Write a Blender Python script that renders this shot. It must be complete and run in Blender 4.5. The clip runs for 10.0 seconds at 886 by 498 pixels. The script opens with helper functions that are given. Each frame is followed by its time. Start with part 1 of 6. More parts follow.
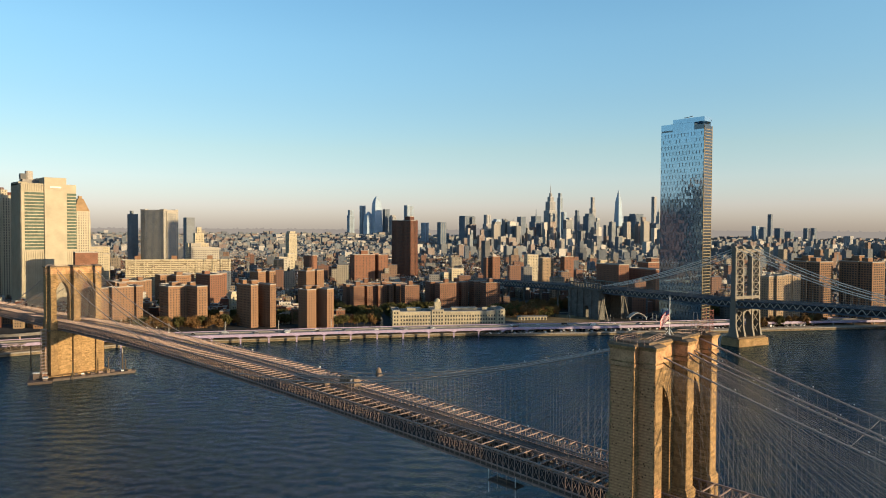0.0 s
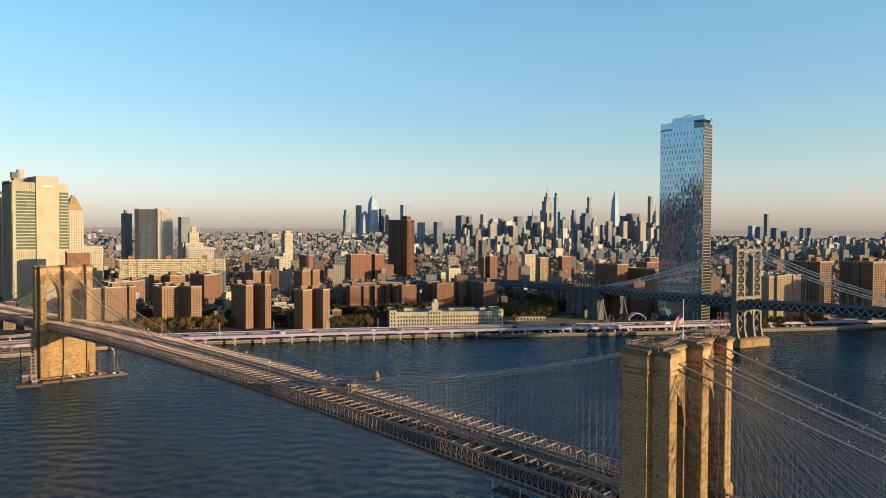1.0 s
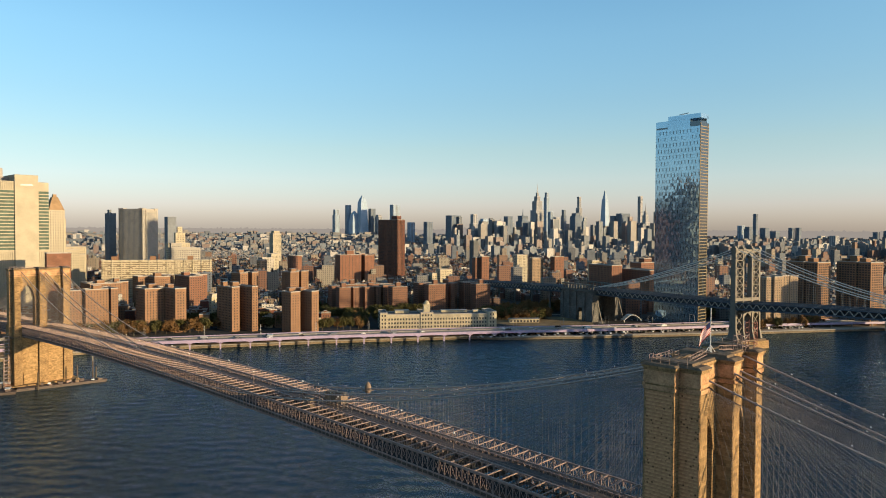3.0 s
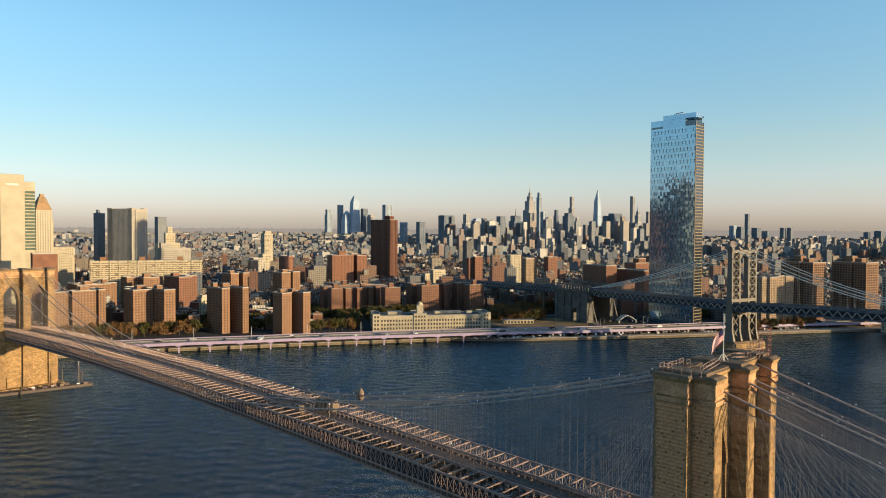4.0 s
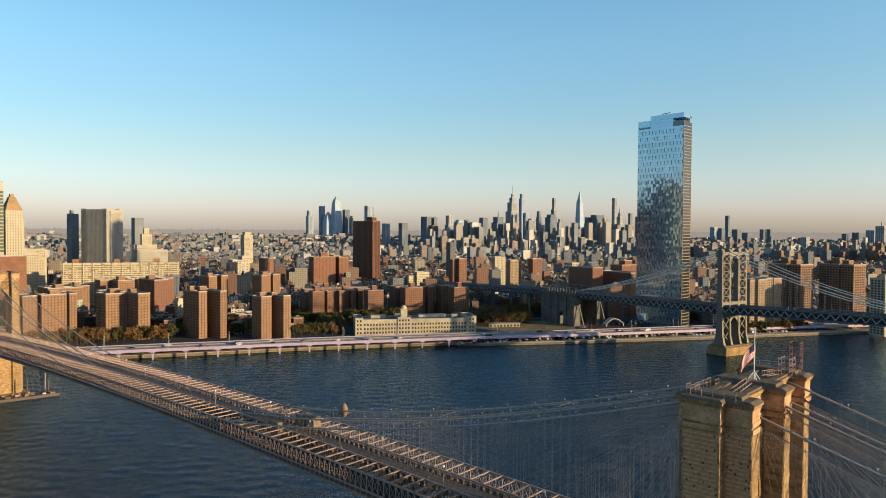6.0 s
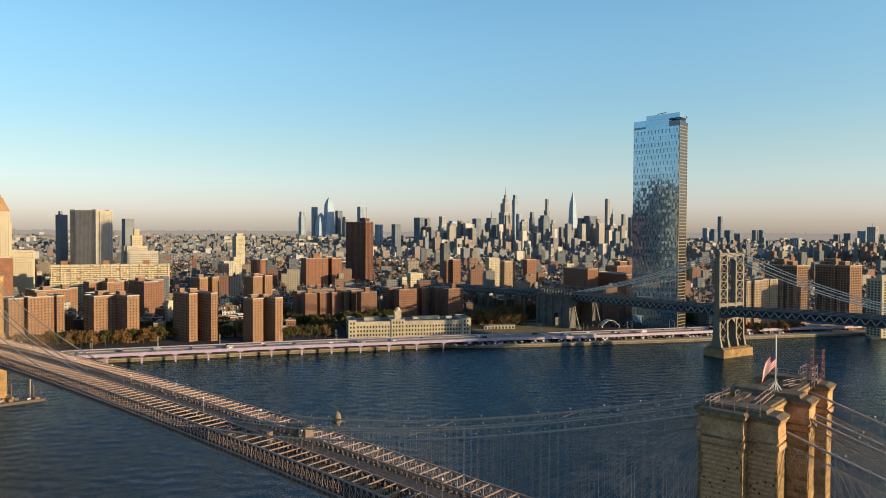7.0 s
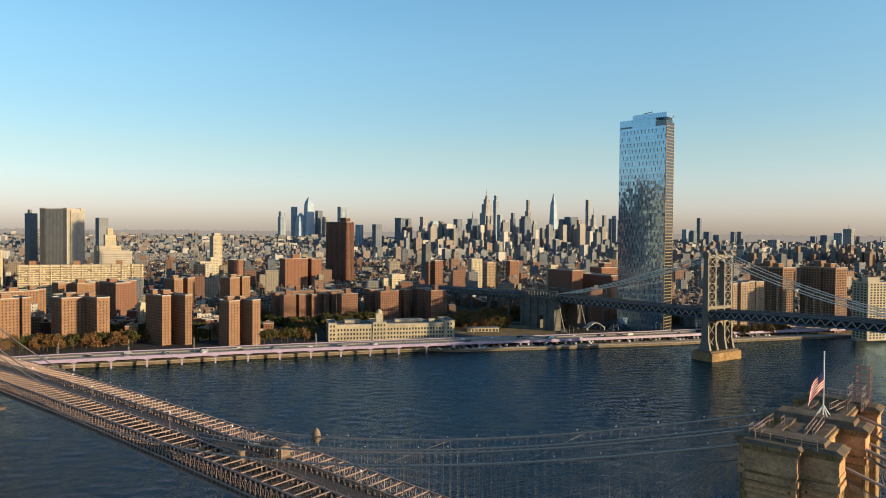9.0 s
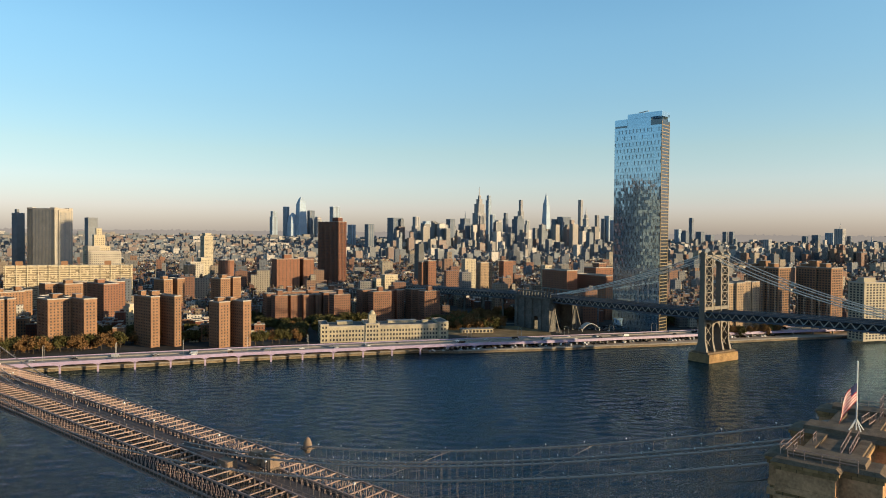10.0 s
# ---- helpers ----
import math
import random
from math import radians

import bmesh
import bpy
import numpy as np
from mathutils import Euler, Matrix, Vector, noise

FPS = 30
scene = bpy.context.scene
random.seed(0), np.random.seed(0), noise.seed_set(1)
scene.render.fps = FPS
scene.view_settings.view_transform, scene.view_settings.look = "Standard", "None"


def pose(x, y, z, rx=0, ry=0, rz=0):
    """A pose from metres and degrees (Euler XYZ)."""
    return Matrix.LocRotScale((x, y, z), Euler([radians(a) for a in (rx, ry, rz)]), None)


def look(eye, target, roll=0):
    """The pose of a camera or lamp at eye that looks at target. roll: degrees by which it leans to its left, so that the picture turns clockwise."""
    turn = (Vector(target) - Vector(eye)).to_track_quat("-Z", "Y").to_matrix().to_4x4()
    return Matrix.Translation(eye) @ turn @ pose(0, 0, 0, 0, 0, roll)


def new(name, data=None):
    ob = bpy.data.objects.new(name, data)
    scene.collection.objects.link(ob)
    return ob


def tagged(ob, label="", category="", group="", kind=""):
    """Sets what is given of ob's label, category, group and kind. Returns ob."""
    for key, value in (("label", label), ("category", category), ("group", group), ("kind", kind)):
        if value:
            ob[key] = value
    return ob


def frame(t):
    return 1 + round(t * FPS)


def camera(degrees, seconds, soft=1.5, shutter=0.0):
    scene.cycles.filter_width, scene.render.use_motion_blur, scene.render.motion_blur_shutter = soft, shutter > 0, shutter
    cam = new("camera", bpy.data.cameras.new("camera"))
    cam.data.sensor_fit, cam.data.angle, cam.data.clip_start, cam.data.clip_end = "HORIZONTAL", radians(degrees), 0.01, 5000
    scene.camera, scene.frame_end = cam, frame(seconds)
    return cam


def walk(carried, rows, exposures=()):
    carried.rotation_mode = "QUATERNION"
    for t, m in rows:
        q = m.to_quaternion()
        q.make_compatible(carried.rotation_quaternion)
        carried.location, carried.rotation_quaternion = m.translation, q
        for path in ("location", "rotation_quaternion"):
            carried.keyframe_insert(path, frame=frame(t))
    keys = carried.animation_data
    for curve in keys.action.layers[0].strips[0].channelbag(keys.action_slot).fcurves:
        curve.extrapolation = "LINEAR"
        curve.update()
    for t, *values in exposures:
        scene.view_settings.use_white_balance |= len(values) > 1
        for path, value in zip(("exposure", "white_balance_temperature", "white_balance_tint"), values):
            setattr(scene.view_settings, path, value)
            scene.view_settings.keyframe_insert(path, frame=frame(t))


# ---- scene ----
cam = camera(65.6, 10.0, 1.0)
PATH = [
    (0, (-174.974, -87.492, 112.007), (-173.554, -86.084, 111.954), 0.3),
    (0.5, (-172.223, -83.652, 111.964), (-170.8, -82.248, 111.91), 0.3),
    (1, (-169.458, -79.841, 111.917), (-168.03, -78.441, 111.863), 0.3),
    (1.5, (-166.614, -76.008, 111.935), (-165.181, -74.614, 111.882), 0.3),
    (2, (-163.747, -72.236, 111.948), (-162.309, -70.847, 111.894), 0.3),
    (2.5, (-160.869, -68.564, 111.965), (-159.426, -67.18, 111.911), 0.3),
    (4, (-152.094, -57.753, 112.396), (-150.63, -56.391, 112.342), 0.3),
    (4.5, (-149.197, -54.165, 112.472), (-147.724, -52.813, 112.418), 0.3),
    (5, (-146.325, -50.515, 112.568), (-144.843, -49.172, 112.514), 0.4),
    (5.5, (-143.461, -46.893, 112.649), (-141.97, -45.561, 112.597), 0.4),
    (7, (-134.883, -36.374, 112.688), (-133.37, -35.066, 112.641), 0.3),
    (7.5, (-131.926, -32.852, 112.678), (-130.405, -31.554, 112.632), 0.4),
    (8, (-128.92, -29.323, 112.624), (-127.389, -28.036, 112.578), 0.4),
    (8.5, (-125.876, -25.811, 112.586), (-124.336, -24.535, 112.54), 0.4),
    (9, (-122.793, -22.327, 112.579), (-121.244, -21.063, 112.534), 0.5),
    (9.5, (-119.724, -18.94, 112.567), (-118.166, -17.686, 112.522), 0.4),
    (10, (-116.646, -15.565, 112.577), (-115.083, -14.318, 112.532), 0.5),
]
walk(cam, [(t, look(eye, target, roll)) for t, eye, target, roll in PATH])

# ---- world, sun and exposure ----
SUN_EL, SUN_AZ = 8.0, 162.0  # elevation; turn from +Y towards +X
sx, sy = math.sin(radians(SUN_AZ)), math.cos(radians(SUN_AZ))
world = bpy.data.worlds.new("sky")
scene.world = world
world.use_nodes = True
wn = world.node_tree
sky = wn.nodes.new("ShaderNodeTexSky")
sky.sky_type, sky.sun_disc = "NISHITA", False
sky.sun_elevation, sky.sun_rotation = radians(SUN_EL), radians(SUN_AZ)
sky.altitude, sky.air_density, sky.dust_density, sky.ozone_density = 0, 1.0, 0.8, 3.0
wn.nodes["Background"].inputs["Strength"].default_value = 0.115
# a long-exposed clear sky: softer contrast than the model's, warmer towards the horizon
parts = wn.nodes.new("ShaderNodeSeparateColor")
wn.links.new(sky.outputs["Color"], parts.inputs[0])
ratio = wn.nodes.new("ShaderNodeMath")
ratio.operation = "DIVIDE"
wn.links.new(parts.outputs[0], ratio.inputs[0])
wn.links.new(parts.outputs[2], ratio.inputs[1])
reach = wn.nodes.new("ShaderNodeMath")
reach.operation = "DIVIDE"
reach.inputs[1].default_value = 2.0
wn.links.new(ratio.outputs[0], reach.inputs[0])
grade = wn.nodes.new("ShaderNodeValToRGB")
for i, (k, c) in enumerate(((0.215, (0.62, 0.95, 1.05)), (0.27, (0.98, 1.41, 1.56)), (0.31, (1.18, 1.52, 1.58)), (0.375, (1.25, 1.46, 1.47)), (0.505, (1.45, 1.46, 1.38)), (0.74, (1.60, 1.49, 1.52)), (1.26, (1.60, 1.40, 1.60)), (1.9, (1.38, 1.26, 1.50)))):
    stop = grade.color_ramp.elements[i] if i < 2 else grade.color_ramp.elements.new(k / 2.0)
    stop.position, stop.color = k / 2.0, (*c, 1)
wn.links.new(reach.outputs[0], grade.inputs[0])
even = wn.nodes.new("ShaderNodeGamma")
even.inputs["Gamma"].default_value = 0.7
wn.links.new(sky.outputs["Color"], even.inputs["Color"])
tinted = wn.nodes.new("ShaderNodeVectorMath")
tinted.operation = "MULTIPLY"
wn.links.new(even.outputs[0], tinted.inputs[0])
wn.links.new(grade.outputs["Color"], tinted.inputs[1])
wn.links.new(tinted.outputs[0], wn.nodes["Background"].inputs["Color"])
sun = new("sun", bpy.data.lights.new("sun", "SUN"))
sun.data.energy, sun.data.angle, sun.data.color = 4.0, radians(0.6), (1.0, 0.765, 0.44)
sun.matrix_world = look((0, 0, 0), (-sx * math.cos(radians(SUN_EL)), -sy * math.cos(radians(SUN_EL)), -math.sin(radians(SUN_EL))))
scene.view_settings.exposure = 1.14


# ---- materials ----
ALBEDO_SCALE = 0.74  # even factor that lowers the non-metal base colours, so shade renders darker


def material(name, color, rough=0.8, metal=0.0, spots=0.25, scale=0.5, bump=0.0, ior=1.45, random_tint=0.0, pits=0.0, by_piece=False):
    """A plain surface with two scales of mottling, an optional relief and dark pits of a size in metres."""
    m = bpy.data.materials.new(name)
    m.use_nodes = True
    t, b = m.node_tree, m.node_tree.nodes["Principled BSDF"]
    b.inputs["Roughness"].default_value, b.inputs["Metallic"].default_value, b.inputs["IOR"].default_value = rough, metal, ior
    b.inputs["Specular IOR Level"].default_value = 0.15 if rough > 0.75 else 0.5
    color = tuple(c * ALBEDO_SCALE for c in color) if metal < 0.3 else color
    co = t.nodes.new("ShaderNodeTexCoord")
    n1, n2 = t.nodes.new("ShaderNodeTexNoise"), t.nodes.new("ShaderNodeTexNoise")
    n1.inputs["Scale"].default_value, n2.inputs["Scale"].default_value = scale, scale * 9
    n1.inputs["Detail"].default_value = n2.inputs["Detail"].default_value = 5
    mix = t.nodes.new("ShaderNodeMath")
    mix.operation = "MULTIPLY_ADD"
    mix.inputs[1].default_value = 0.5
    for n in (n1, n2):
        t.links.new(co.outputs["Object"], n.inputs["Vector"])
    t.links.new(n2.outputs["Fac"], mix.inputs[0])
    t.links.new(n1.outputs["Fac"], mix.inputs[2])
    ramp = t.nodes.new("ShaderNodeMapRange")
    ramp.inputs["From Min"].default_value, ramp.inputs["From Max"].default_value = 0.5, 1.0
    ramp.inputs["To Min"].default_value, ramp.inputs["To Max"].default_value = 1 - spots, 1 + spots
    t.links.new(mix.outputs[0], ramp.inputs["Value"])
    mul = t.nodes.new("ShaderNodeVectorMath")
    mul.operation = "MULTIPLY"
    mul.inputs[0].default_value = color
    t.links.new(ramp.outputs[0], mul.inputs[1])
    out = mul.outputs[0]
    if random_tint:
        info, hsv, r2 = t.nodes.new("ShaderNodeObjectInfo"), t.nodes.new("ShaderNodeHueSaturation"), t.nodes.new("ShaderNodeMapRange")
        r2.inputs["To Min"].default_value, r2.inputs["To Max"].default_value = 1 - random_tint, 1 + random_tint
        piece = t.nodes.new("ShaderNodeNewGeometry")
        t.links.new(piece.outputs["Random Per Island"] if by_piece else info.outputs["Random"], r2.inputs["Value"])
        t.links.new(r2.outputs[0], hsv.inputs["Value"])
        t.links.new(out, hsv.inputs["Color"])
        out = hsv.outputs[0]
    if pits:
        place, cell, edge, dark = (t.nodes.new("ShaderNode" + k) for k in ("NewGeometry", "TexVoronoi", "MapRange", "VectorMath"))
        cell.inputs["Scale"].default_value = 0.28 / pits
        edge.inputs["From Min"].default_value, edge.inputs["From Max"].default_value = 0.16, 0.24
        edge.inputs["To Min"].default_value = 0.22
        dark.operation = "MULTIPLY"
        t.links.new(place.outputs["Position"], cell.inputs["Vector"])
        t.links.new(cell.outputs["Distance"], edge.inputs["Value"])
        t.links.new(out, dark.inputs[0])
        t.links.new(edge.outputs[0], dark.inputs[1])
        out = dark.outputs[0]
    t.links.new(out, b.inputs["Base Color"])
    if bump:
        bp = t.nodes.new("ShaderNodeBump")
        bp.inputs["Strength"].default_value, bp.inputs["Distance"].default_value = bump, 0.2
        t.links.new(n2.outputs["Fac"], bp.inputs["Height"])
        t.links.new(bp.outputs[0], b.inputs["Normal"])
    return m


def courses(name, c1, c2, mortar, length, height, gap=0.04, rough=0.85, bump=0.6, stain=0.35):
    """Coursed masonry, laid along the walls of an upright block by its own axes, with weather stains."""
    m = bpy.data.materials.new(name)
    m.use_nodes = True
    t, b = m.node_tree, m.node_tree.nodes["Principled BSDF"]
    b.inputs["Roughness"].default_value, b.inputs["Specular IOR Level"].default_value = rough, 0.15
    c1, c2, mortar = (tuple(v * ALBEDO_SCALE for v in c) for c in (c1, c2, mortar))
    co, sep, add, comb = (t.nodes.new("ShaderNode" + k) for k in ("TexCoord", "SeparateXYZ", "Math", "CombineXYZ"))
    t.links.new(co.outputs["Object"], sep.inputs[0])
    t.links.new(sep.outputs["X"], add.inputs[0])
    t.links.new(sep.outputs["Y"], add.inputs[1])
    t.links.new(add.outputs[0], comb.inputs["X"])
    t.links.new(sep.outputs["Z"], comb.inputs["Y"])
    br = t.nodes.new("ShaderNodeTexBrick")
    br.inputs["Scale"].default_value, br.inputs["Brick Width"].default_value, br.inputs["Row Height"].default_value = 1, length, height
    br.inputs["Mortar Size"].default_value, br.inputs["Bias"].default_value = gap, 0.0
    br.inputs["Color1"].default_value, br.inputs["Color2"].default_value, br.inputs["Mortar"].default_value = (*c1, 1), (*c2, 1), (*mortar, 1)
    t.links.new(comb.outputs[0], br.inputs["Vector"])
    n = t.nodes.new("ShaderNodeTexNoise")
    n.inputs["Scale"].default_value, n.inputs["Detail"].default_value = 0.16, 8
    t.links.new(co.outputs["Object"], n.inputs["Vector"])
    n3 = t.nodes.new("ShaderNodeTexNoise")
    n3.inputs["Scale"].default_value, n3.inputs["Detail"].default_value = 1.1, 6
    t.links.new(co.outputs["Object"], n3.inputs["Vector"])
    r = t.nodes.new("ShaderNodeMapRange")
    r.inputs["From Min"].default_value, r.inputs["From Max"].default_value = 0.3, 0.7
    r.inputs["To Min"].default_value, r.inputs["To Max"].default_value = 1 - stain, 1 + stain * 0.5
    t.links.new(n.outputs["Fac"], r.inputs["Value"])
    r3 = t.nodes.new("ShaderNodeMapRange")
    r3.inputs["From Min"].default_value, r3.inputs["From Max"].default_value = 0.3, 0.7
    r3.inputs["To Min"].default_value, r3.inputs["To Max"].default_value = 1 - stain, 1 + stain * 0.6
    t.links.new(n3.outputs["Fac"], r3.inputs["Value"])
    v1, v2 = t.nodes.new("ShaderNodeVectorMath"), t.nodes.new("ShaderNodeVectorMath")
    v1.operation = v2.operation = "MULTIPLY"
    t.links.new(br.outputs["Color"], v1.inputs[0])
    t.links.new(r.outputs[0], v1.inputs[1])
    t.links.new(v1.outputs[0], v2.inputs[0])
    t.links.new(r3.outputs[0], v2.inputs[1])
    t.links.new(v2.outputs[0], b.inputs["Base Color"])
    bp = t.nodes.new("ShaderNodeBump")
    bp.inputs["Strength"].default_value, bp.inputs["Distance"].default_value, bp.invert = bump, 0.15, True
    t.links.new(br.outputs["Fac"], bp.inputs["Height"])
    bq = t.nodes.new("ShaderNodeBump")
    bq.inputs["Strength"].default_value, bq.inputs["Distance"].default_value = bump, 0.25
    t.links.new(n3.outputs["Fac"], bq.inputs["Height"])
    t.links.new(bp.outputs[0], bq.inputs["Normal"])
    t.links.new(bq.outputs[0], b.inputs["Normal"])
    return m


def city_wall(name, stops, bay=3.4, storey=3.3, glass=(0.03, 0.035, 0.045)):
    """Walls of far buildings, by UV in metres: a tint for each building out of a ramp, and storeys of dark panes."""
    m = bpy.data.materials.new(name)
    m.use_nodes = True
    t, b = m.node_tree, m.node_tree.nodes["Principled BSDF"]
    uv, geo = t.nodes.new("ShaderNodeUVMap"), t.nodes.new("ShaderNodeNewGeometry")
    ramp = t.nodes.new("ShaderNodeValToRGB")
    ramp.color_ramp.interpolation = "CONSTANT"
    els = ramp.color_ramp.elements
    for i, c in enumerate(stops):
        e = els[i] if i < 2 else els.new(i / len(stops))
        e.position = i / len(stops)
        e.color = (*(v * ALBEDO_SCALE for v in c), 1)
    t.links.new(geo.outputs["Random Per Island"], ramp.inputs[0])
    sep = t.nodes.new("ShaderNodeSeparateXYZ")
    t.links.new(uv.outputs[0], sep.inputs[0])

    def band(sock, size, lo, hi):
        d, f, a, c, k = (t.nodes.new("ShaderNodeMath") for _ in range(5))
        d.operation, f.operation, a.operation, c.operation, k.operation = "DIVIDE", "FRACT", "GREATER_THAN", "LESS_THAN", "MULTIPLY"
        d.inputs[1].default_value, a.inputs[1].default_value, c.inputs[1].default_value = size, lo, hi
        t.links.new(sock, d.inputs[0])
        t.links.new(d.outputs[0], f.inputs[0])
        t.links.new(f.outputs[0], a.inputs[0])
        t.links.new(f.outputs[0], c.inputs[0])
        t.links.new(a.outputs[0], k.inputs[0])
        t.links.new(c.outputs[0], k.inputs[1])
        return k.outputs[0]
    k = t.nodes.new("ShaderNodeMath")
    k.operation = "MULTIPLY"
    t.links.new(band(sep.outputs["X"], bay, 0.32, 0.68), k.inputs[0])
    t.links.new(band(sep.outputs["Y"], storey, 0.28, 0.72), k.inputs[1])
    mix = t.nodes.new("ShaderNodeMix")
    mix.data_type = "RGBA"
    t.links.new(k.outputs[0], mix.inputs["Factor"])
    t.links.new(ramp.outputs[0], mix.inputs["A"])
    mix.inputs["B"].default_value = (*glass, 1)
    n = t.nodes.new("ShaderNodeTexNoise")
    n.inputs["Scale"].default_value, n.inputs["Detail"].default_value = 0.12, 5
    t.links.new(uv.outputs[0], n.inputs["Vector"])
    r = t.nodes.new("ShaderNodeMapRange")
    r.inputs["To Min"].default_value, r.inputs["To Max"].default_value = 0.75, 1.25
    t.links.new(n.outputs["Fac"], r.inputs["Value"])
    v = t.nodes.new("ShaderNodeVectorMath")
    v.operation = "MULTIPLY"
    t.links.new(mix.outputs["Result"], v.inputs[0])
    t.links.new(r.outputs[0], v.inputs[1])
    t.links.new(v.outputs[0], b.inputs["Base Color"])
    ro = t.nodes.new("ShaderNodeMapRange")
    ro.inputs["To Min"].default_value, ro.inputs["To Max"].default_value = 0.85, 0.25
    t.links.new(k.outputs[0], ro.inputs["Value"])
    t.links.new(ro.outputs[0], b.inputs["Roughness"])
    return m


def water_material():
    """Deep blue water: a dull body colour under a broken gloss, with fine ripples on top of the modelled waves."""
    m = bpy.data.materials.new("river_water")
    m.use_nodes = True
    t = m.node_tree
    t.nodes.remove(t.nodes["Principled BSDF"])
    co, body, gloss, fres, mix = (t.nodes.new("ShaderNode" + k) for k in ("TexCoord", "BsdfDiffuse", "BsdfGlossy", "Fresnel", "MixShader"))
    murk, tone = t.nodes.new("ShaderNodeTexNoise"), t.nodes.new("ShaderNodeMix")
    murk.inputs["Scale"].default_value, murk.inputs["Detail"].default_value = 0.009, 4
    t.links.new(co.outputs["Object"], murk.inputs["Vector"])
    tone.data_type = "RGBA"
    tone.inputs["A"].default_value, tone.inputs["B"].default_value = (0.0012, 0.0075, 0.016, 1), (0.002, 0.011, 0.022, 1)
    t.links.new(murk.outputs["Fac"], tone.inputs["Factor"])
    t.links.new(tone.outputs["Result"], body.inputs["Color"])
    gloss.inputs["Color"].default_value, gloss.inputs["Roughness"].default_value = (0.58, 0.82, 1.0, 1), 0.05
    fres.inputs["IOR"].default_value = 1.27
    prev = None
    for scale, stretch, dist in ((0.30, 1.8, 0.9), (1.1, 1.5, 0.62)):
        mp, n, bp = t.nodes.new("ShaderNodeMapping"), t.nodes.new("ShaderNodeTexNoise"), t.nodes.new("ShaderNodeBump")
        mp.vector_type = "TEXTURE"
        mp.inputs["Scale"].default_value, mp.inputs["Rotation"].default_value = (1, stretch, 1), (0, 0, radians(48))
        n.inputs["Scale"].default_value, n.inputs["Detail"].default_value, n.inputs["Roughness"].default_value = scale, 4, 0.6
        bp.inputs["Strength"].default_value, bp.inputs["Distance"].default_value = 1.0, dist
        t.links.new(co.outputs["Object"], mp.inputs["Vector"])
        t.links.new(mp.outputs[0], n.inputs["Vector"])
        t.links.new(n.outputs["Fac"], bp.inputs["Height"])
        if prev:
            t.links.new(prev.outputs[0], bp.inputs["Normal"])
        prev = bp
    for node in (body, gloss, fres):
        t.links.new(prev.outputs[0], node.inputs["Normal"])
    t.links.new(fres.outputs[0], mix.inputs[0])
    t.links.new(body.outputs[0], mix.inputs[1])
    t.links.new(gloss.outputs[0], mix.inputs[2])
    t.links.new(mix.outputs[0], t.nodes["Material Output"].inputs["Surface"])
    return m


def glass_material(name, color, rough=0.06, metal=0.85, tint=0.0):
    return material(name, color, rough, metal, 0.08, 0.05, 0.0, 1.5, tint)


GRANITE = courses("weathered_granite", (0.44, 0.275, 0.13), (0.35, 0.22, 0.105), (0.17, 0.11, 0.06), 1.9, 0.78, 0.05, 0.85, 0.35, 0.33)
GRANITE_TOP = material("dark_granite_cornice", (0.17, 0.125, 0.088), 0.9, 0, 0.4, 0.6, 0.5)
STEEL = material("tan_painted_steel", (0.335, 0.225, 0.186), 0.6, 0.1, 0.25, 0.7)
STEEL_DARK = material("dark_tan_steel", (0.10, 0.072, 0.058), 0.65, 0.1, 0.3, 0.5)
CABLE = material("cable_wrapping", (0.42, 0.335, 0.295), 0.6, 0.1, 0.15, 1.0)
STAY = material("pale_wire_rope", (0.25, 0.205, 0.175), 0.6, 0.0, 0.1, 1.0)
WIRE = material("steel_wire_rope", (0.24, 0.195, 0.165), 0.6, 0.1, 0.1, 1.0)
ASPHALT = material("asphalt", (0.038, 0.033, 0.031), 0.9, 0, 0.25, 0.3)
TIMBER = material("worn_timber_boards", (0.13, 0.10, 0.09), 0.85, 0, 0.3, 0.8)
TARP = material("beige_tarpaulin", (0.23, 0.165, 0.12), 0.8, 0, 0.15, 0.8)
BLUE_STEEL = material("blue_grey_painted_steel", (0.05, 0.075, 0.11), 0.55, 0.1, 0.2, 0.4)
CABLE_PALE = material("pale_cable_paint", (0.72, 0.68, 0.61), 0.6, 0, 0.12, 0.5)
PALE_STEEL = material("pale_grey_painted_steel", (0.40, 0.39, 0.37), 0.6, 0.1, 0.2, 0.5)
TOWER_STEEL = material("brown_grey_tower_steel", (0.165, 0.14, 0.11), 0.6, 0.1, 0.2, 0.4)
# Near end face: redder, paler granite, its warm bounce light put into the colour.
GRANITE_WARMED = material("hewn_granite_warmed", (0.52, 0.275, 0.135), 0.88, 0, 0.75, 0.16, 0.6, 1.45, 0.07, 0.3)
DRESSED = material("dressed_granite", (0.50, 0.285, 0.15), 0.85, 0, 0.6, 0.3, 0.3)
ANCHOR_STONE = courses("grey_anchorage_granite", (0.20, 0.19, 0.175), (0.16, 0.155, 0.145), (0.10, 0.10, 0.09), 2.2, 0.9, 0.06)
GROUND = material("city_ground", (0.055, 0.052, 0.05), 0.95, 0, 0.4, 0.02)
CONCRETE = material("concrete", (0.30, 0.27, 0.24), 0.85, 0, 0.25, 0.3)
SEAWALL = material("stone_seawall", (0.36, 0.28, 0.19), 0.9, 0, 0.35, 0.4, 0.3)
PAVING = material("worn_esplanade_paving", (0.40, 0.32, 0.245), 0.9, 0, 0.3, 0.15)
DRY_GRASS = material("dry_autumn_grass", (0.26, 0.175, 0.09), 0.95, 0, 0.45, 0.08)
HIGHWAY_TOP = material("worn_highway_surface", (0.34, 0.285, 0.245), 0.9, 0, 0.3, 0.2)
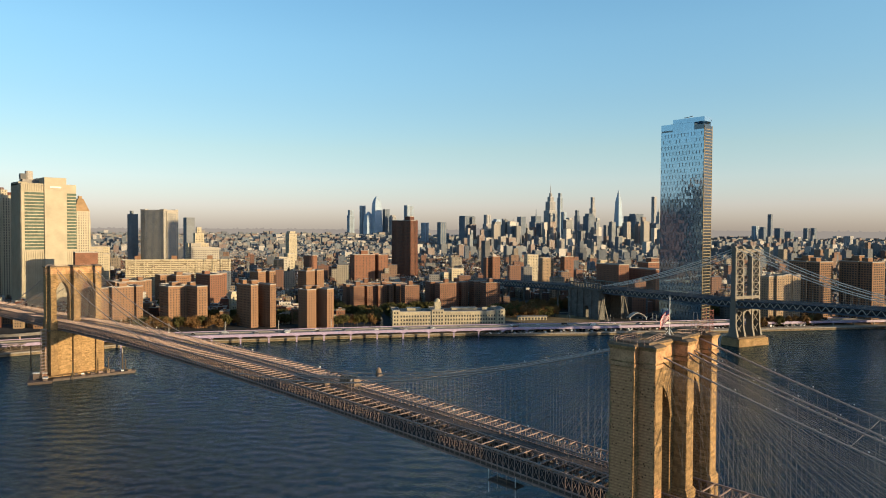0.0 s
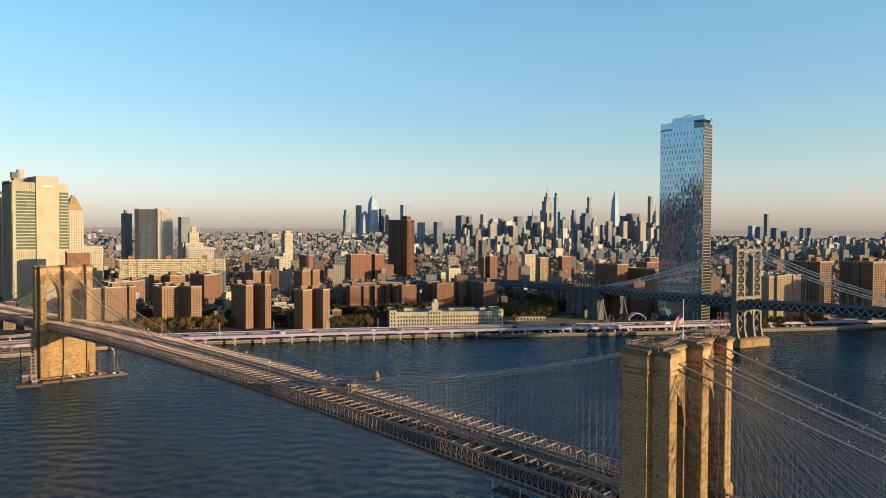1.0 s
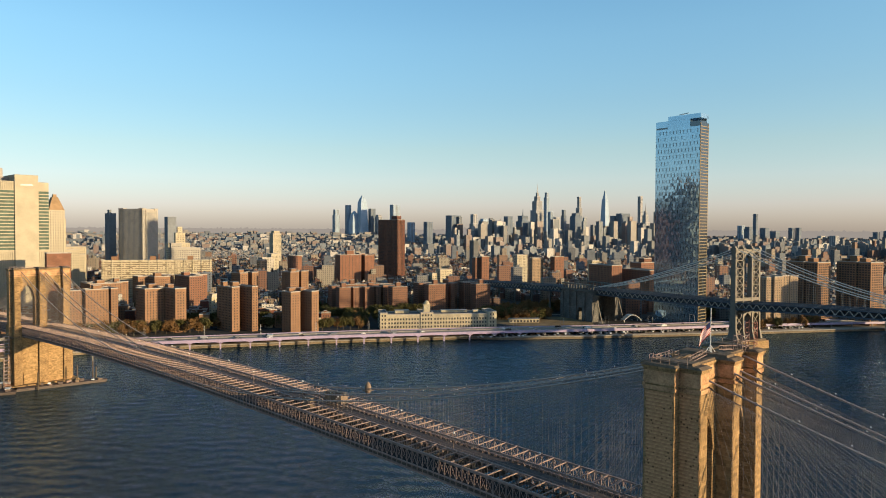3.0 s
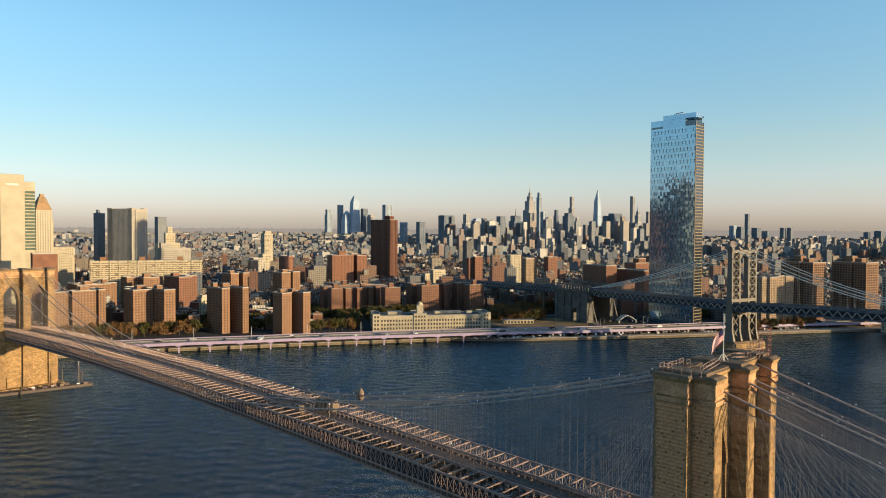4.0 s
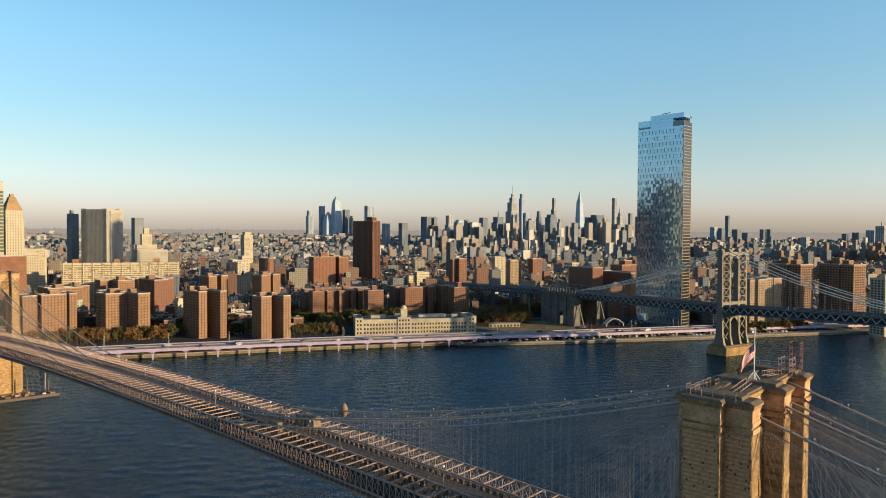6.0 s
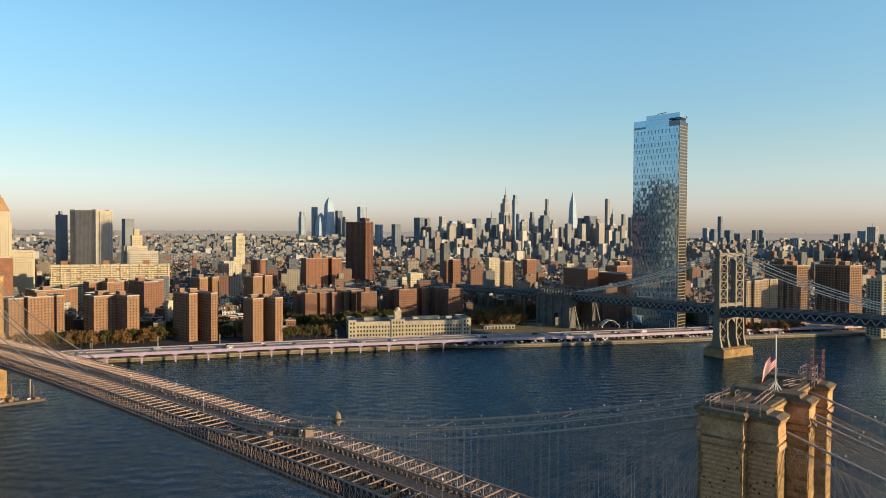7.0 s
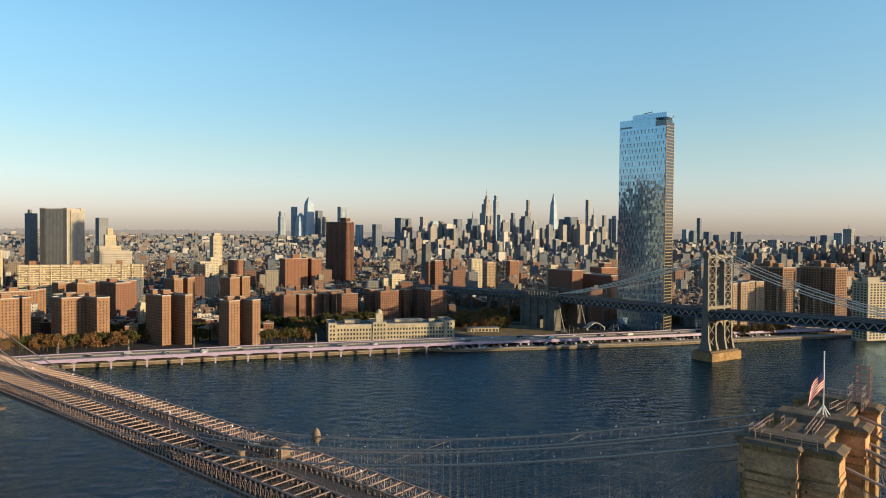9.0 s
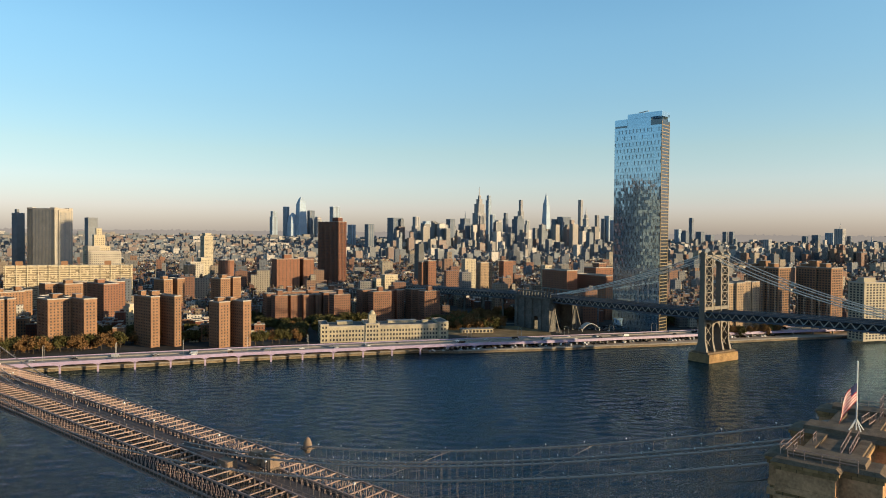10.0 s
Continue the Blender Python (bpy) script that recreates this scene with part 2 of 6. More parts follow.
LILAC = material("lilac_painted_girder", (0.40, 0.31, 0.44), 0.55, 0, 0.15, 0.4)
ROOF = material("tar_and_gravel_roof", (0.15, 0.145, 0.14), 0.95, 0, 0.3, 0.15)
COPING = material("pale_coping", (0.42, 0.38, 0.34), 0.85, 0, 0.15, 0.5)
BRICK = courses("brown_red_brick", (0.32, 0.175, 0.102), (0.27, 0.148, 0.085), (0.27, 0.175, 0.12), 0.6, 0.3, 0.02, 0.9, 0.1, 0.2)
BRICK_RED = courses("red_brick", (0.28, 0.132, 0.083), (0.24, 0.113, 0.072), (0.22, 0.13, 0.095), 0.6, 0.3, 0.02, 0.9, 0.1, 0.2)
BRICK_OLD = courses("muted_brown_brick", (0.27, 0.136, 0.086), (0.23, 0.115, 0.074), (0.21, 0.127, 0.094), 0.6, 0.3, 0.02, 0.9, 0.1, 0.25)
BRICK_DARK = courses("dark_brown_brick", (0.17, 0.065, 0.045), (0.14, 0.055, 0.04), (0.13, 0.07, 0.05), 0.6, 0.3, 0.02, 0.9, 0.1, 0.2)
CREAM = courses("cream_stone", (0.60, 0.51, 0.36), (0.54, 0.46, 0.32), (0.44, 0.37, 0.26), 1.2, 0.6, 0.03, 0.85, 0.2, 0.2)
LIMESTONE = material("pale_limestone", (0.45, 0.39, 0.285), 0.8, 0, 0.12, 0.1)
GREY_STONE = material("grey_precast", (0.40, 0.36, 0.30), 0.8, 0, 0.15, 0.1)
TAN_BRICK = courses("tan_brick", (0.40, 0.28, 0.18), (0.35, 0.245, 0.16), (0.30, 0.235, 0.17), 0.6, 0.3, 0.02, 0.9, 0.1, 0.2)
PANE = material("dark_window_glass", (0.055, 0.054, 0.056), 0.15, 0, 0.3, 0.3)
SLAB_PAINT = material("cream_painted_concrete", (0.60, 0.51, 0.36), 0.85, 0, 0.15, 0.2)
# the slab's cream again, darkened by hand for shade under the balconies
SLAB_SHADE = material("shaded_balcony_slab", (0.26, 0.21, 0.15), 0.8, 0, 0.2, 0.3)
OFFICE_GLASS = material("greenish_office_glass", (0.10, 0.135, 0.105), 0.8, 0, 0.3, 0.2)
TOWER_GLASS = glass_material("blue_curtain_wall_glass", (0.29, 0.43, 0.55), 0.07, 0.78, 0.10)
DARK_GLASS = glass_material("dark_curtain_wall_glass", (0.10, 0.12, 0.14), 0.08, 0.8)
BRONZE = material("bronze_metal_cladding", (0.17, 0.125, 0.07), 0.5, 0.3, 0.15, 0.2)
OFFICE_DARK = material("dark_office_cladding", (0.14, 0.14, 0.14), 0.8, 0.0, 0.25, 0.1)
# far tower tones: pale and bluish, distance haze put into the base colour
HAZED_GLASS = material("hazed_tower_glass", (0.34, 0.43, 0.53), 0.75, 0.0, 0.15, 0.02)
HAZED_PANE = material("hazed_window_strips", (0.20, 0.215, 0.235), 0.8, 0.0, 0.2, 0.02)
HAZED_STONE = material("hazed_tower_stone", (0.42, 0.40, 0.39), 0.8, 0, 0.15, 0.03)
WHITE = material("white_paint", (0.75, 0.74, 0.72), 0.6, 0, 0.08, 1.0)
LEAF_RUST = material("autumn_leaves", (0.19, 0.105, 0.042), 0.8, 0, 0.4, 0.4)
LEAF_GREEN = material("dull_green_leaves", (0.095, 0.085, 0.03), 0.8, 0, 0.4, 0.4)
BARK = material("bark", (0.11, 0.085, 0.06), 0.95, 0, 0.3, 2.0)
RIVER = water_material()
OLD_CITY = city_wall("tenement_walls", [(0.187, 0.082, 0.051), (0.218, 0.164, 0.117), (0.133, 0.062, 0.043), (0.281, 0.226, 0.156), (0.172, 0.156, 0.14), (0.234, 0.109, 0.066), (0.6, 0.55, 0.48), (0.156, 0.094, 0.07)])
NEW_CITY = city_wall("apartment_tower_walls", [(0.272, 0.216, 0.16), (0.192, 0.096, 0.064), (0.2, 0.192, 0.184), (0.336, 0.288, 0.224), (0.112, 0.12, 0.136), (0.24, 0.144, 0.096), (0.144, 0.16, 0.184), (0.224, 0.112, 0.072)], 3.6, 3.4)
CITY_ROOF = city_wall("city_roofs", [(0.16, 0.15, 0.15), (0.24, 0.22, 0.21), (0.10, 0.10, 0.10), (0.34, 0.33, 0.32), (0.19, 0.16, 0.14), (0.42, 0.41, 0.40)], 9e6, 9e6)


# ---- building tools ----
class Geo:
    """Gathers faces, then becomes one mesh."""

    def __init__(self):
        self.v, self.f, self.m, self.uv = [], [], [], []

    def face(self, pts, mat=0, uv=None):
        i = len(self.v)
        self.v += [tuple(p) for p in pts]
        self.f.append(tuple(range(i, i + len(pts))))
        self.m.append(mat)
        self.uv += uv or [(p[0] + p[1], p[2]) for p in pts]

    def hull(self, ring0, ring1, mat=0, top=None, bottom=True, caps=True):
        """Two rings of equal count, joined by sides and closed, with shared corners."""
        n, i = len(ring0), len(self.v)
        self.v += [tuple(p) for p in ring0] + [tuple(p) for p in ring1]
        run = 0.0
        for k in range(n):
            j = (k + 1) % n
            step = math.dist(ring0[k], ring0[j])
            self.f.append((i + k, i + j, i + n + j, i + n + k))
            self.m.append(mat)
            self.uv += [(run, ring0[k][2]), (run + step, ring0[j][2]), (run + step, ring1[j][2]), (run, ring1[k][2])]
            run += step
        if caps:
            self.f.append(tuple(i + n + k for k in range(n)))
            self.m.append(mat if top is None else top)
            self.uv += [(0.01, 0.01)] * n
            if bottom:
                self.f.append(tuple(i + n - 1 - k for k in range(n)))
                self.m.append(mat)
                self.uv += [(0.01, 0.01)] * n

    def box(self, x, y, z0, z1, w, d, rot=0.0, mat=0, top=None, bottom=True, taper=1.0):
        c, s = math.cos(radians(rot)), math.sin(radians(rot))
        def ring(z, k):
            return [(x + (a * w * c - b * d * s) * k, y + (a * w * s + b * d * c) * k, z) for a, b in ((-0.5, -0.5), (0.5, -0.5), (0.5, 0.5), (-0.5, 0.5))]
        self.hull(ring(z0, 1), ring(z1, taper), mat, top, bottom)

    def beam(self, p, q, w, h=None, mat=0, up=(0, 0, 1)):
        """A bar from p to q, w wide and h high."""
        h = h or w
        p, q = Vector(p), Vector(q)
        a = (q - p).normalized()
        side = a.cross(Vector(up))
        if side.length < 1e-4:
            side = a.cross(Vector((1, 0, 0)))
        side.normalize()
        u = side.cross(a)
        offs = [side * (i * w / 2) + u * (j * h / 2) for i, j in ((-1, -1), (1, -1), (1, 1), (-1, 1))]
        self.hull([p + o for o in offs], [q + o for o in offs], mat)

    def loft(self, rings, mat=0):
        """Closed rings of equal count joined into one skin, with closed ends."""
        n, i0 = len(rings[0]), len(self.v)
        for ring in rings:
            self.v += [tuple(p) for p in ring]
        run = 0.0
        for k in range(len(rings) - 1):
            step = math.dist(rings[k][0], rings[k + 1][0])
            for i in range(n):
                j, a = (i + 1) % n, i0 + k * n
                self.f.append((a + j, a + i, a + n + i, a + n + j))
                self.m.append(mat)
                self.uv += [(run, rings[k][j][2]), (run, rings[k][i][2]), (run + step, rings[k + 1][i][2]), (run + step, rings[k + 1][j][2])]
            run += step
        for f in (tuple(i0 + i for i in range(n)), tuple(i0 + (len(rings) - 1) * n + n - 1 - i for i in range(n))):
            self.f.append(f)
            self.m.append(mat)
            self.uv += [(0.01, 0.01)] * n

    def tube(self, pts, r, n=8, mat=0):
        """A round bar along points that lie in an upright plane."""
        rings = []
        for k, p in enumerate(pts):
            a = (Vector(pts[min(k + 1, len(pts) - 1)]) - Vector(pts[max(k - 1, 0)])).normalized()
            side = a.cross(Vector((0, 0, 1))).normalized() if abs(a.z) < 0.99 else Vector((1, 0, 0))
            u = side.cross(a)
            rings.append([Vector(p) + (side * math.cos(2 * math.pi * i / n) + u * math.sin(2 * math.pi * i / n)) * r for i in range(n)])
        i0 = len(self.v)
        for ring in rings:
            self.v += [tuple(p) for p in ring]
        for k in range(len(rings) - 1):
            for i in range(n):
                j = (i + 1) % n
                a = i0 + k * n
                self.f.append((a + i, a + j, a + n + j, a + n + i))
                self.m.append(mat)
                self.uv += [(0, 0)] * 4

    def ball(self, x, y, z, r, mat=0):
        for s in (-1, 1):
            for k in range(4):
                a, b = k * math.pi / 2, (k + 1) * math.pi / 2
                tri = [(x + r * math.cos(a), y + r * math.sin(a), z), (x + r * math.cos(b), y + r * math.sin(b), z), (x, y, z + s * r)]
                self.face(tri if s > 0 else tri[::-1], mat)

    def sweep(self, line, profile, mat=0):
        """A closed profile of (offset to the left, height) carried along a line of (x, y, z)."""
        rings = []
        for k, p in enumerate(line):
            a = Vector(line[min(k + 1, len(line) - 1)]) - Vector(line[max(k - 1, 0)])
            a.z = 0
            a.normalize()
            left = Vector((-a.y, a.x, 0))
            rings.append([Vector(p) + left * o + Vector((0, 0, h)) for o, h in profile])
        self.loft(rings, mat)

    def mesh(self, name, mats, smooth=False):
        me = bpy.data.meshes.new(name)
        me.from_pydata(self.v, [], self.f)
        for m in mats if isinstance(mats, (list, tuple)) else [mats]:
            me.materials.append(m)
        me.polygons.foreach_set("material_index", self.m)
        layer = me.uv_layers.new(name="UVMap")
        layer.data.foreach_set("uv", [c for p in self.uv for c in p])
        if smooth:
            me.polygons.foreach_set("use_smooth", [True] * len(me.polygons))
        me.update()
        return me


def thing(name, label, category, group="", kind="", at=None):
    ob = new(name)
    if at is not None:
        ob.matrix_world = at
    return tagged(ob, label, category, group, kind)


def part(name, geo, mats, parent, label="", kind="", smooth=False):
    """Links a Geo, or a ready mesh, as one mesh object under a thing or a part."""
    ob = new(name, geo.mesh(name, mats, smooth) if isinstance(geo, Geo) else geo)
    ob.parent = parent
    return tagged(ob, label, "", "", kind)


def solo(name, geo, mats, label, category, kind="", group="", smooth=False):
    return tagged(new(name, geo.mesh(name, mats, smooth)), label, category, group, kind)


def along(line, spacing, start=0.0):
    """Points and headings at even steps on a line."""
    out, left = [], start
    for p, q in zip(line, line[1:]):
        d = math.dist(p, q)
        while left <= d:
            k = left / d
            out.append((tuple(a + (b - a) * k for a, b in zip(p, q)), math.degrees(math.atan2(q[1] - p[1], q[0] - p[0]))))
            left += spacing
        left -= d
    return out


# ---- river, ground and waterfront ----
SHORE = [(-3000, 150), (-900, 470), (-300, 595), (-25, 606), (85, 582), (120, 565), (157, 541), (197, 517), (236, 495), (275, 470), (325, 437), (374, 404), (396, 374), (420, 356), (464, 319), (515, 283), (566, 245), (607, 217), (706, 150), (800, 80), (1000, -75), (1600, -400), (5200, -1500)]
LAND = 2.6  # height of the streets


def river():
    """One sheet of water: wind waves modelled under the bridges, flat further out."""
    x0, y0, cell, nx, ny = -420.0, -160.0, 1.75, 760, 460
    X, Y = np.meshgrid(x0 + np.arange(nx + 1) * cell, y0 + np.arange(ny + 1) * cell)
    r = np.random.default_rng(6)
    Z = np.zeros_like(X)
    for _ in range(30):
        length, a = r.uniform(5.0, 13.0), radians(52) + r.normal(0, 0.5)
        k, ph, gust = 2 * math.pi / length, r.uniform(0, 6.28), r.uniform(0, 6.28, 2)
        swell = 0.6 + 0.4 * np.sin(X * 0.013 * r.uniform(0.5, 1.5) + gust[0]) * np.sin(Y * 0.017 * r.uniform(0.5, 1.5) + gust[1])
        Z += swell * 0.0009 * length * np.sin(k * (X * math.cos(a) + Y * math.sin(a)) + ph)
    edge = np.minimum(np.minimum(X - X.min(), X.max() - X), np.minimum(Y - Y.min(), Y.max() - Y))
    Z *= np.clip(edge / 60.0, 0, 1)
    v = np.stack([X, Y, Z], -1).reshape(-1, 3)
    i = (np.arange(ny)[:, None] * (nx + 1) + np.arange(nx)).reshape(-1)
    quads = np.stack([i, i + 1, i + nx + 2, i + nx + 1], -1)
    # the flat rest, four sheets round the waves
    x1, y1, far = x0 + nx * cell, y0 + ny * cell, 5500.0
    flat = [(-far, -far, x1, y0), (x1, -far, far + 1000, y1), (x0, y1, far + 1000, far + 1000), (-far, y0, x0, far + 1000)]
    n = len(v)
    v = np.concatenate([v, np.array([p for a, b, c, d in flat for p in ((a, b, 0), (c, b, 0), (c, d, 0), (a, d, 0))])])
    quads = np.concatenate([quads, n + np.arange(16).reshape(4, 4)])
    me = bpy.data.meshes.new("water")
    me.vertices.add(len(v))
    me.vertices.foreach_set("co", v.reshape(-1))
    me.loops.add(quads.size)
    me.loops.foreach_set("vertex_index", quads.reshape(-1))
    me.polygons.add(len(quads))
    me.polygons.foreach_set("loop_start", np.arange(len(quads)) * 4)
    me.polygons.foreach_set("loop_total", np.full(len(quads), 4))
    me.polygons.foreach_set("use_smooth", np.ones(len(quads), bool))
    me.materials.append(RIVER)
    me.update(calc_edges=True)
    tagged(new("water", me), "dark blue tidal river with small wind ripples", "river", "", "structure")


river()

g = Geo()
ring = SHORE + [(6400, -1500), (6400, 6400), (-3600, 6400), (-3600, 150)]
g.face([(x, y, LAND) for x, y in ring], 0)
for p, q in zip(SHORE, SHORE[1:]):
    g.face([(*p, -3), (*q, -3), (*q, LAND), (*p, LAND)], 1)
solo("ground", g, [GROUND, SEAWALL], "dark paved city ground behind a stone seawall", "ground", "structure")

g = Geo()
g.sweep([(x, y, 0) for x, y in SHORE[2:20]], [(-0.4, LAND - 0.6), (1.2, LAND - 0.6), (1.2, LAND + 0.5), (-0.4, LAND + 0.5)])
for k, z in enumerate((-0.2, 0.7, 1.5)):
    w = Geo()
    w.sweep([(x, y, 0) for x, y in SHORE[2:20]], [(-0.5, z), (-0.02, z), (-0.02, z + 0.35), (-0.5, z + 0.35)])
    solo("fender_beam", w, BARK, "dark timber fender beam along the river wall", "fender beam", group="fender beams")
solo("seawall_cap", g, CONCRETE, "pale stone cap along the river wall", "seawall", "structure")

g = Geo()
g.sweep([(x, y, LAND) for x, y in SHORE[2:20]], [(1.3, -0.3), (47, -0.3), (47, 0.03), (1.3, 0.03)])
solo("pavement", g, PAVING, "worn beige paving of the riverside walk", "pavement", "structure")
g = Geo()
yard = ((470, 462), (478, 400), (540, 356), (572, 378), (600, 405), (572, 440), (530, 480), (496, 492))
g.hull([(x, y, LAND - 0.3) for x, y in yard], [(x, y, LAND + 0.04) for x, y in yard])
solo("lawn", g, DRY_GRASS, "dry brown park lawn by the river", "lawn", "structure")
g = Geo()
g.sweep([(575, 470, LAND), (612, 420, LAND), (598, 385, LAND), (560, 362, LAND)], [(0, -0.2), (7, -0.2), (7, 0.06), (0, 0.06)])
solo("path", g, CONCRETE, "pale curved park path", "path", "structure")

g = Geo()
g.face([(-2500, -5000, 1.8), (4000, -5000, 1.8), (4000, -700, 1.8), (600, -330, 1.8), (120, -170, 1.8), (-120, -170, 1.8), (-700, -420, 1.8), (-2500, -900, 1.8)])
solo("ground_far_bank", g, GROUND, "dark ground of the opposite river bank", "ground", "structure")


# ---- stone bridge: towers ----
def arch_z(x, half=5.0, spring=62.5, rise=10.0):
    """Height of a pointed arch at x from its middle line."""
    r = (half * half + rise * rise) / (2 * half)
    return spring + math.sqrt(max(0.0, r * r - (abs(x) + r - half) ** 2))


TOWER_TURN = -1.0  # the towers stand a little askew to the deck


def stone_tower(y0, label):
    tower = thing("stone_tower", label, "bridge tower", "bridge towers", at=pose(0, y0, 0, 0, 0, TOWER_TURN))
    # solid lower shaft with its batter
    g = Geo()
    g.box(0, 0, -4, 36, 37.0, 13.6, taper=0.97)
    part("lower_shaft", g, GRANITE, tower)
    for x, w, d in ((0, 6.0, 17.6), (-15.8, 5.2, 16.4), (15.8, 5.2, 16.4)):
        g = Geo()
        g.box(x, 0, -4, 36, w, d, taper=0.95)
        part("lower_buttress", g, GRANITE, tower)
    for s in (-1, 1):
        g = Geo()
        g.box(s * 18.6, 1.7, -4, 36, 4.6, 8.4, taper=0.97)
        part("lower_end_buttress", g, GRANITE, tower)
    g = Geo()
    g.box(0, 0, -4, 2.4, 45, 22)
    part("footing", g, GRANITE, tower)
    g = Geo()
    g.box(0, 0, 35.2, 36.2, 39.6, 14.6)
    part("roadway_ledge", g, GRANITE_TOP, tower)
    # upper wall with its two pointed openings
    Y = 3.3
    for x0, x1 in ((-16.9, -13.8), (-3.8, 3.8), (13.8, 16.9)):
        g = Geo()
        g.box((x0 + x1) / 2, 0, 36, 82.3, x1 - x0, 2 * Y)
        part("pier", g, GRANITE, tower)
    for c in (-8.8, 8.8):
        g = Geo()
        xs = [c - 5 + 10 * k / 24 for k in range(25)]
        g.loft([[(x, -Y, arch_z(x - c)), (x, -Y, 82.2), (x, Y, 82.2), (x, Y, arch_z(x - c))] for x in xs])
        part("arch", g, GRANITE, tower)
    # raised rims round the openings
    for c in (-8.8, 8.8):
        for s in (-1, 1):
            g = Geo()
            pts = [(c + x, s * (Y + 0.1), arch_z(x) + 0.45) for x in [-5 + 10 * k / 20 for k in range(21)]]
            for p, q in zip(pts, pts[1:]):
                g.beam(p, q, 0.5, 0.9)
            part("arch_rim", g, GRANITE, tower)
    # buttresses, with wider pedestals below
    for x, w, d in ((0, 4.0, 14.2), (-15.6, 3.8, 12.9), (15.6, 3.8, 12.9)):
        g = Geo()
        g.box(x, 0, 44.0, 82.4, w, d, taper=0.985)
        g.box(x, 0, 36, 43.2, w + 1.0, d + 1.2)
        g.box(x, 0, 43.2, 44.0, w + 1.0, d + 1.2, taper=0.93)
        part("buttress", g, GRANITE, tower)
    for s in (-1, 1):
        g = Geo()
        g.box(s * 17.9, 1.7, 44.0, 82.4, 3.2, 6.8)
        g.box(s * 18.1, 1.7, 36, 43.2, 3.8, 7.8)
        g.box(s * 18.1, 1.7, 43.2, 44.0, 3.8, 7.8, taper=0.95)
        part("end_buttress", g, GRANITE, tower)
    # string course and cornice follow the plan
    plan = ((0, 4.0, 14.2), (-15.6, 3.8, 12.9), (15.6, 3.8, 12.9), (0, 33.6, 6.6), (-17.9, 3.2, 6.8), (17.9, 3.2, 6.8))
    for name, z0, z1, o, mat in (("string_course", 78.0, 78.9, 0.5, DRESSED), ("string_course", 79.3, 80.1, 0.3, DRESSED), ("frieze", 80.1, 82.3, 0.1, DRESSED), ("cornice_bed", 82.2, 82.7, 0.5, GRANITE), ("cornice", 82.7, 83.2, 1.0, GRANITE), ("cornice_cap", 83.2, 83.7, 1.4, GRANITE_TOP)):
        for i, (x, w, d) in enumerate(plan):
            g = Geo()
            k = -0.8 if i == 3 and o > 1 else 0
            g.box(x, 1.7 if i > 3 else 0, z0 + i * 0.004, z1 + i * 0.004 + k * 0.6, w + o + k, d + o + k, taper=0.86 if name == "cornice_cap" and i != 3 else 1)
            part(name, g, mat, tower)
    # roof: capping slabs over each shaft, with a sunk deck between
    for x, w, d in ((0, 4.4, 11.6), (-15.6, 3.8, 9.6), (15.6, 3.8, 9.6)):
        g = Geo()
        g.box(x, 0, 83.5, 84.25, w, d, taper=0.95)
        part("roof_slab", g, GRANITE_TOP, tower)
    for x in (-8.2, 8.2):
        g = Geo()
        g.box(x, 0, 83.0, 83.35, 10.5, 7.4)
        part("roof_deck", g, GRANITE_TOP, tower)
        for y in (-2.8, 2.8):
            g = Geo()
            g.box(x, y, 83.35, 83.75, 9.8, 1.3)
            part("coping_stone", g, GRANITE_TOP, tower)
    # railing round the top and stairs between the levels
    for y in (4.6,):
        g = Geo()
        for k in range(5):
            g.beam((-17 + 2 * k, y, 83.4), (-17 + 2 * k, y, 84.9), 0.09)
        for z in (84.3, 84.9):
            g.beam((-17, y, z), (-9, y, z), 0.07)
        part("railing", g, STEEL, tower)
    for x in (-18.6, 18.6):
        g = Geo()
        for k in range(5):
            g.beam((x, -4 + 2 * k, 83.4), (x, -4 + 2 * k, 84.9), 0.09)
        for z in (84.3, 84.9):
            g.beam((x, -4, z), (x, 4, z), 0.07)
        part("railing", g, STEEL, tower)
    for s in (-1, 1):
        for o in (-0.5, 0.5):
            g = Geo()
            g.beam((s * 4.5, o - 1.5, 84.3), (s * 12.0, o - 1.5, 83.6), 0.12)
            g.beam((s * 4.5, o - 1.5, 85.2), (s * 12.0, o - 1.5, 84.5), 0.09)
            for k in range(6):
                g.beam((s * (4.5 + 1.5 * k), o - 1.5, 84.3 - 0.14 * k), (s * (4.5 + 1.5 * k), o - 1.5, 85.2 - 0.14 * k), 0.07)
            part("catwalk_rail", g, STEEL, tower)
    return tower


Y_B, Y_M = 0.4, 486.0
stone_tower(Y_B, "weathered tan granite bridge tower with two pointed arches")
stone_tower(Y_M, "sunlit tan granite bridge tower standing in the river")


# ---- stone bridge: deck ----
def road_z(y):
    """Height of the roadway along the bridge."""
    if y < Y_B:
        return 37.5 + (y - Y_B) * 0.026
    if y > Y_M:
        return 37.5 - (y - Y_M) * 0.030
    k = (y - 243.5) / 242.5
    return 37.5 + 5.0 * (1 - k * k)


PANEL = 2.29
LOW, HIGH = -1.3, 5.0
deck = thing("bridge_deck", "tan steel bridge deck with trusses and overhead struts", "bridge deck")
ys = [-283 + PANEL * 2 * k for k in range(int((486 + 283 + 283) / (PANEL * 2)) + 1)]
for s in (-1, 1):
    g = Geo()
    g.sweep([(s * 8.6, y, road_z(y)) for y in ys], [(-3.9, 0), (3.9, 0), (3.9, -0.35), (-3.9, -0.35)])
    part("roadway", g, ASPHALT, deck, "dark asphalt roadway between the trusses")
g = Geo()
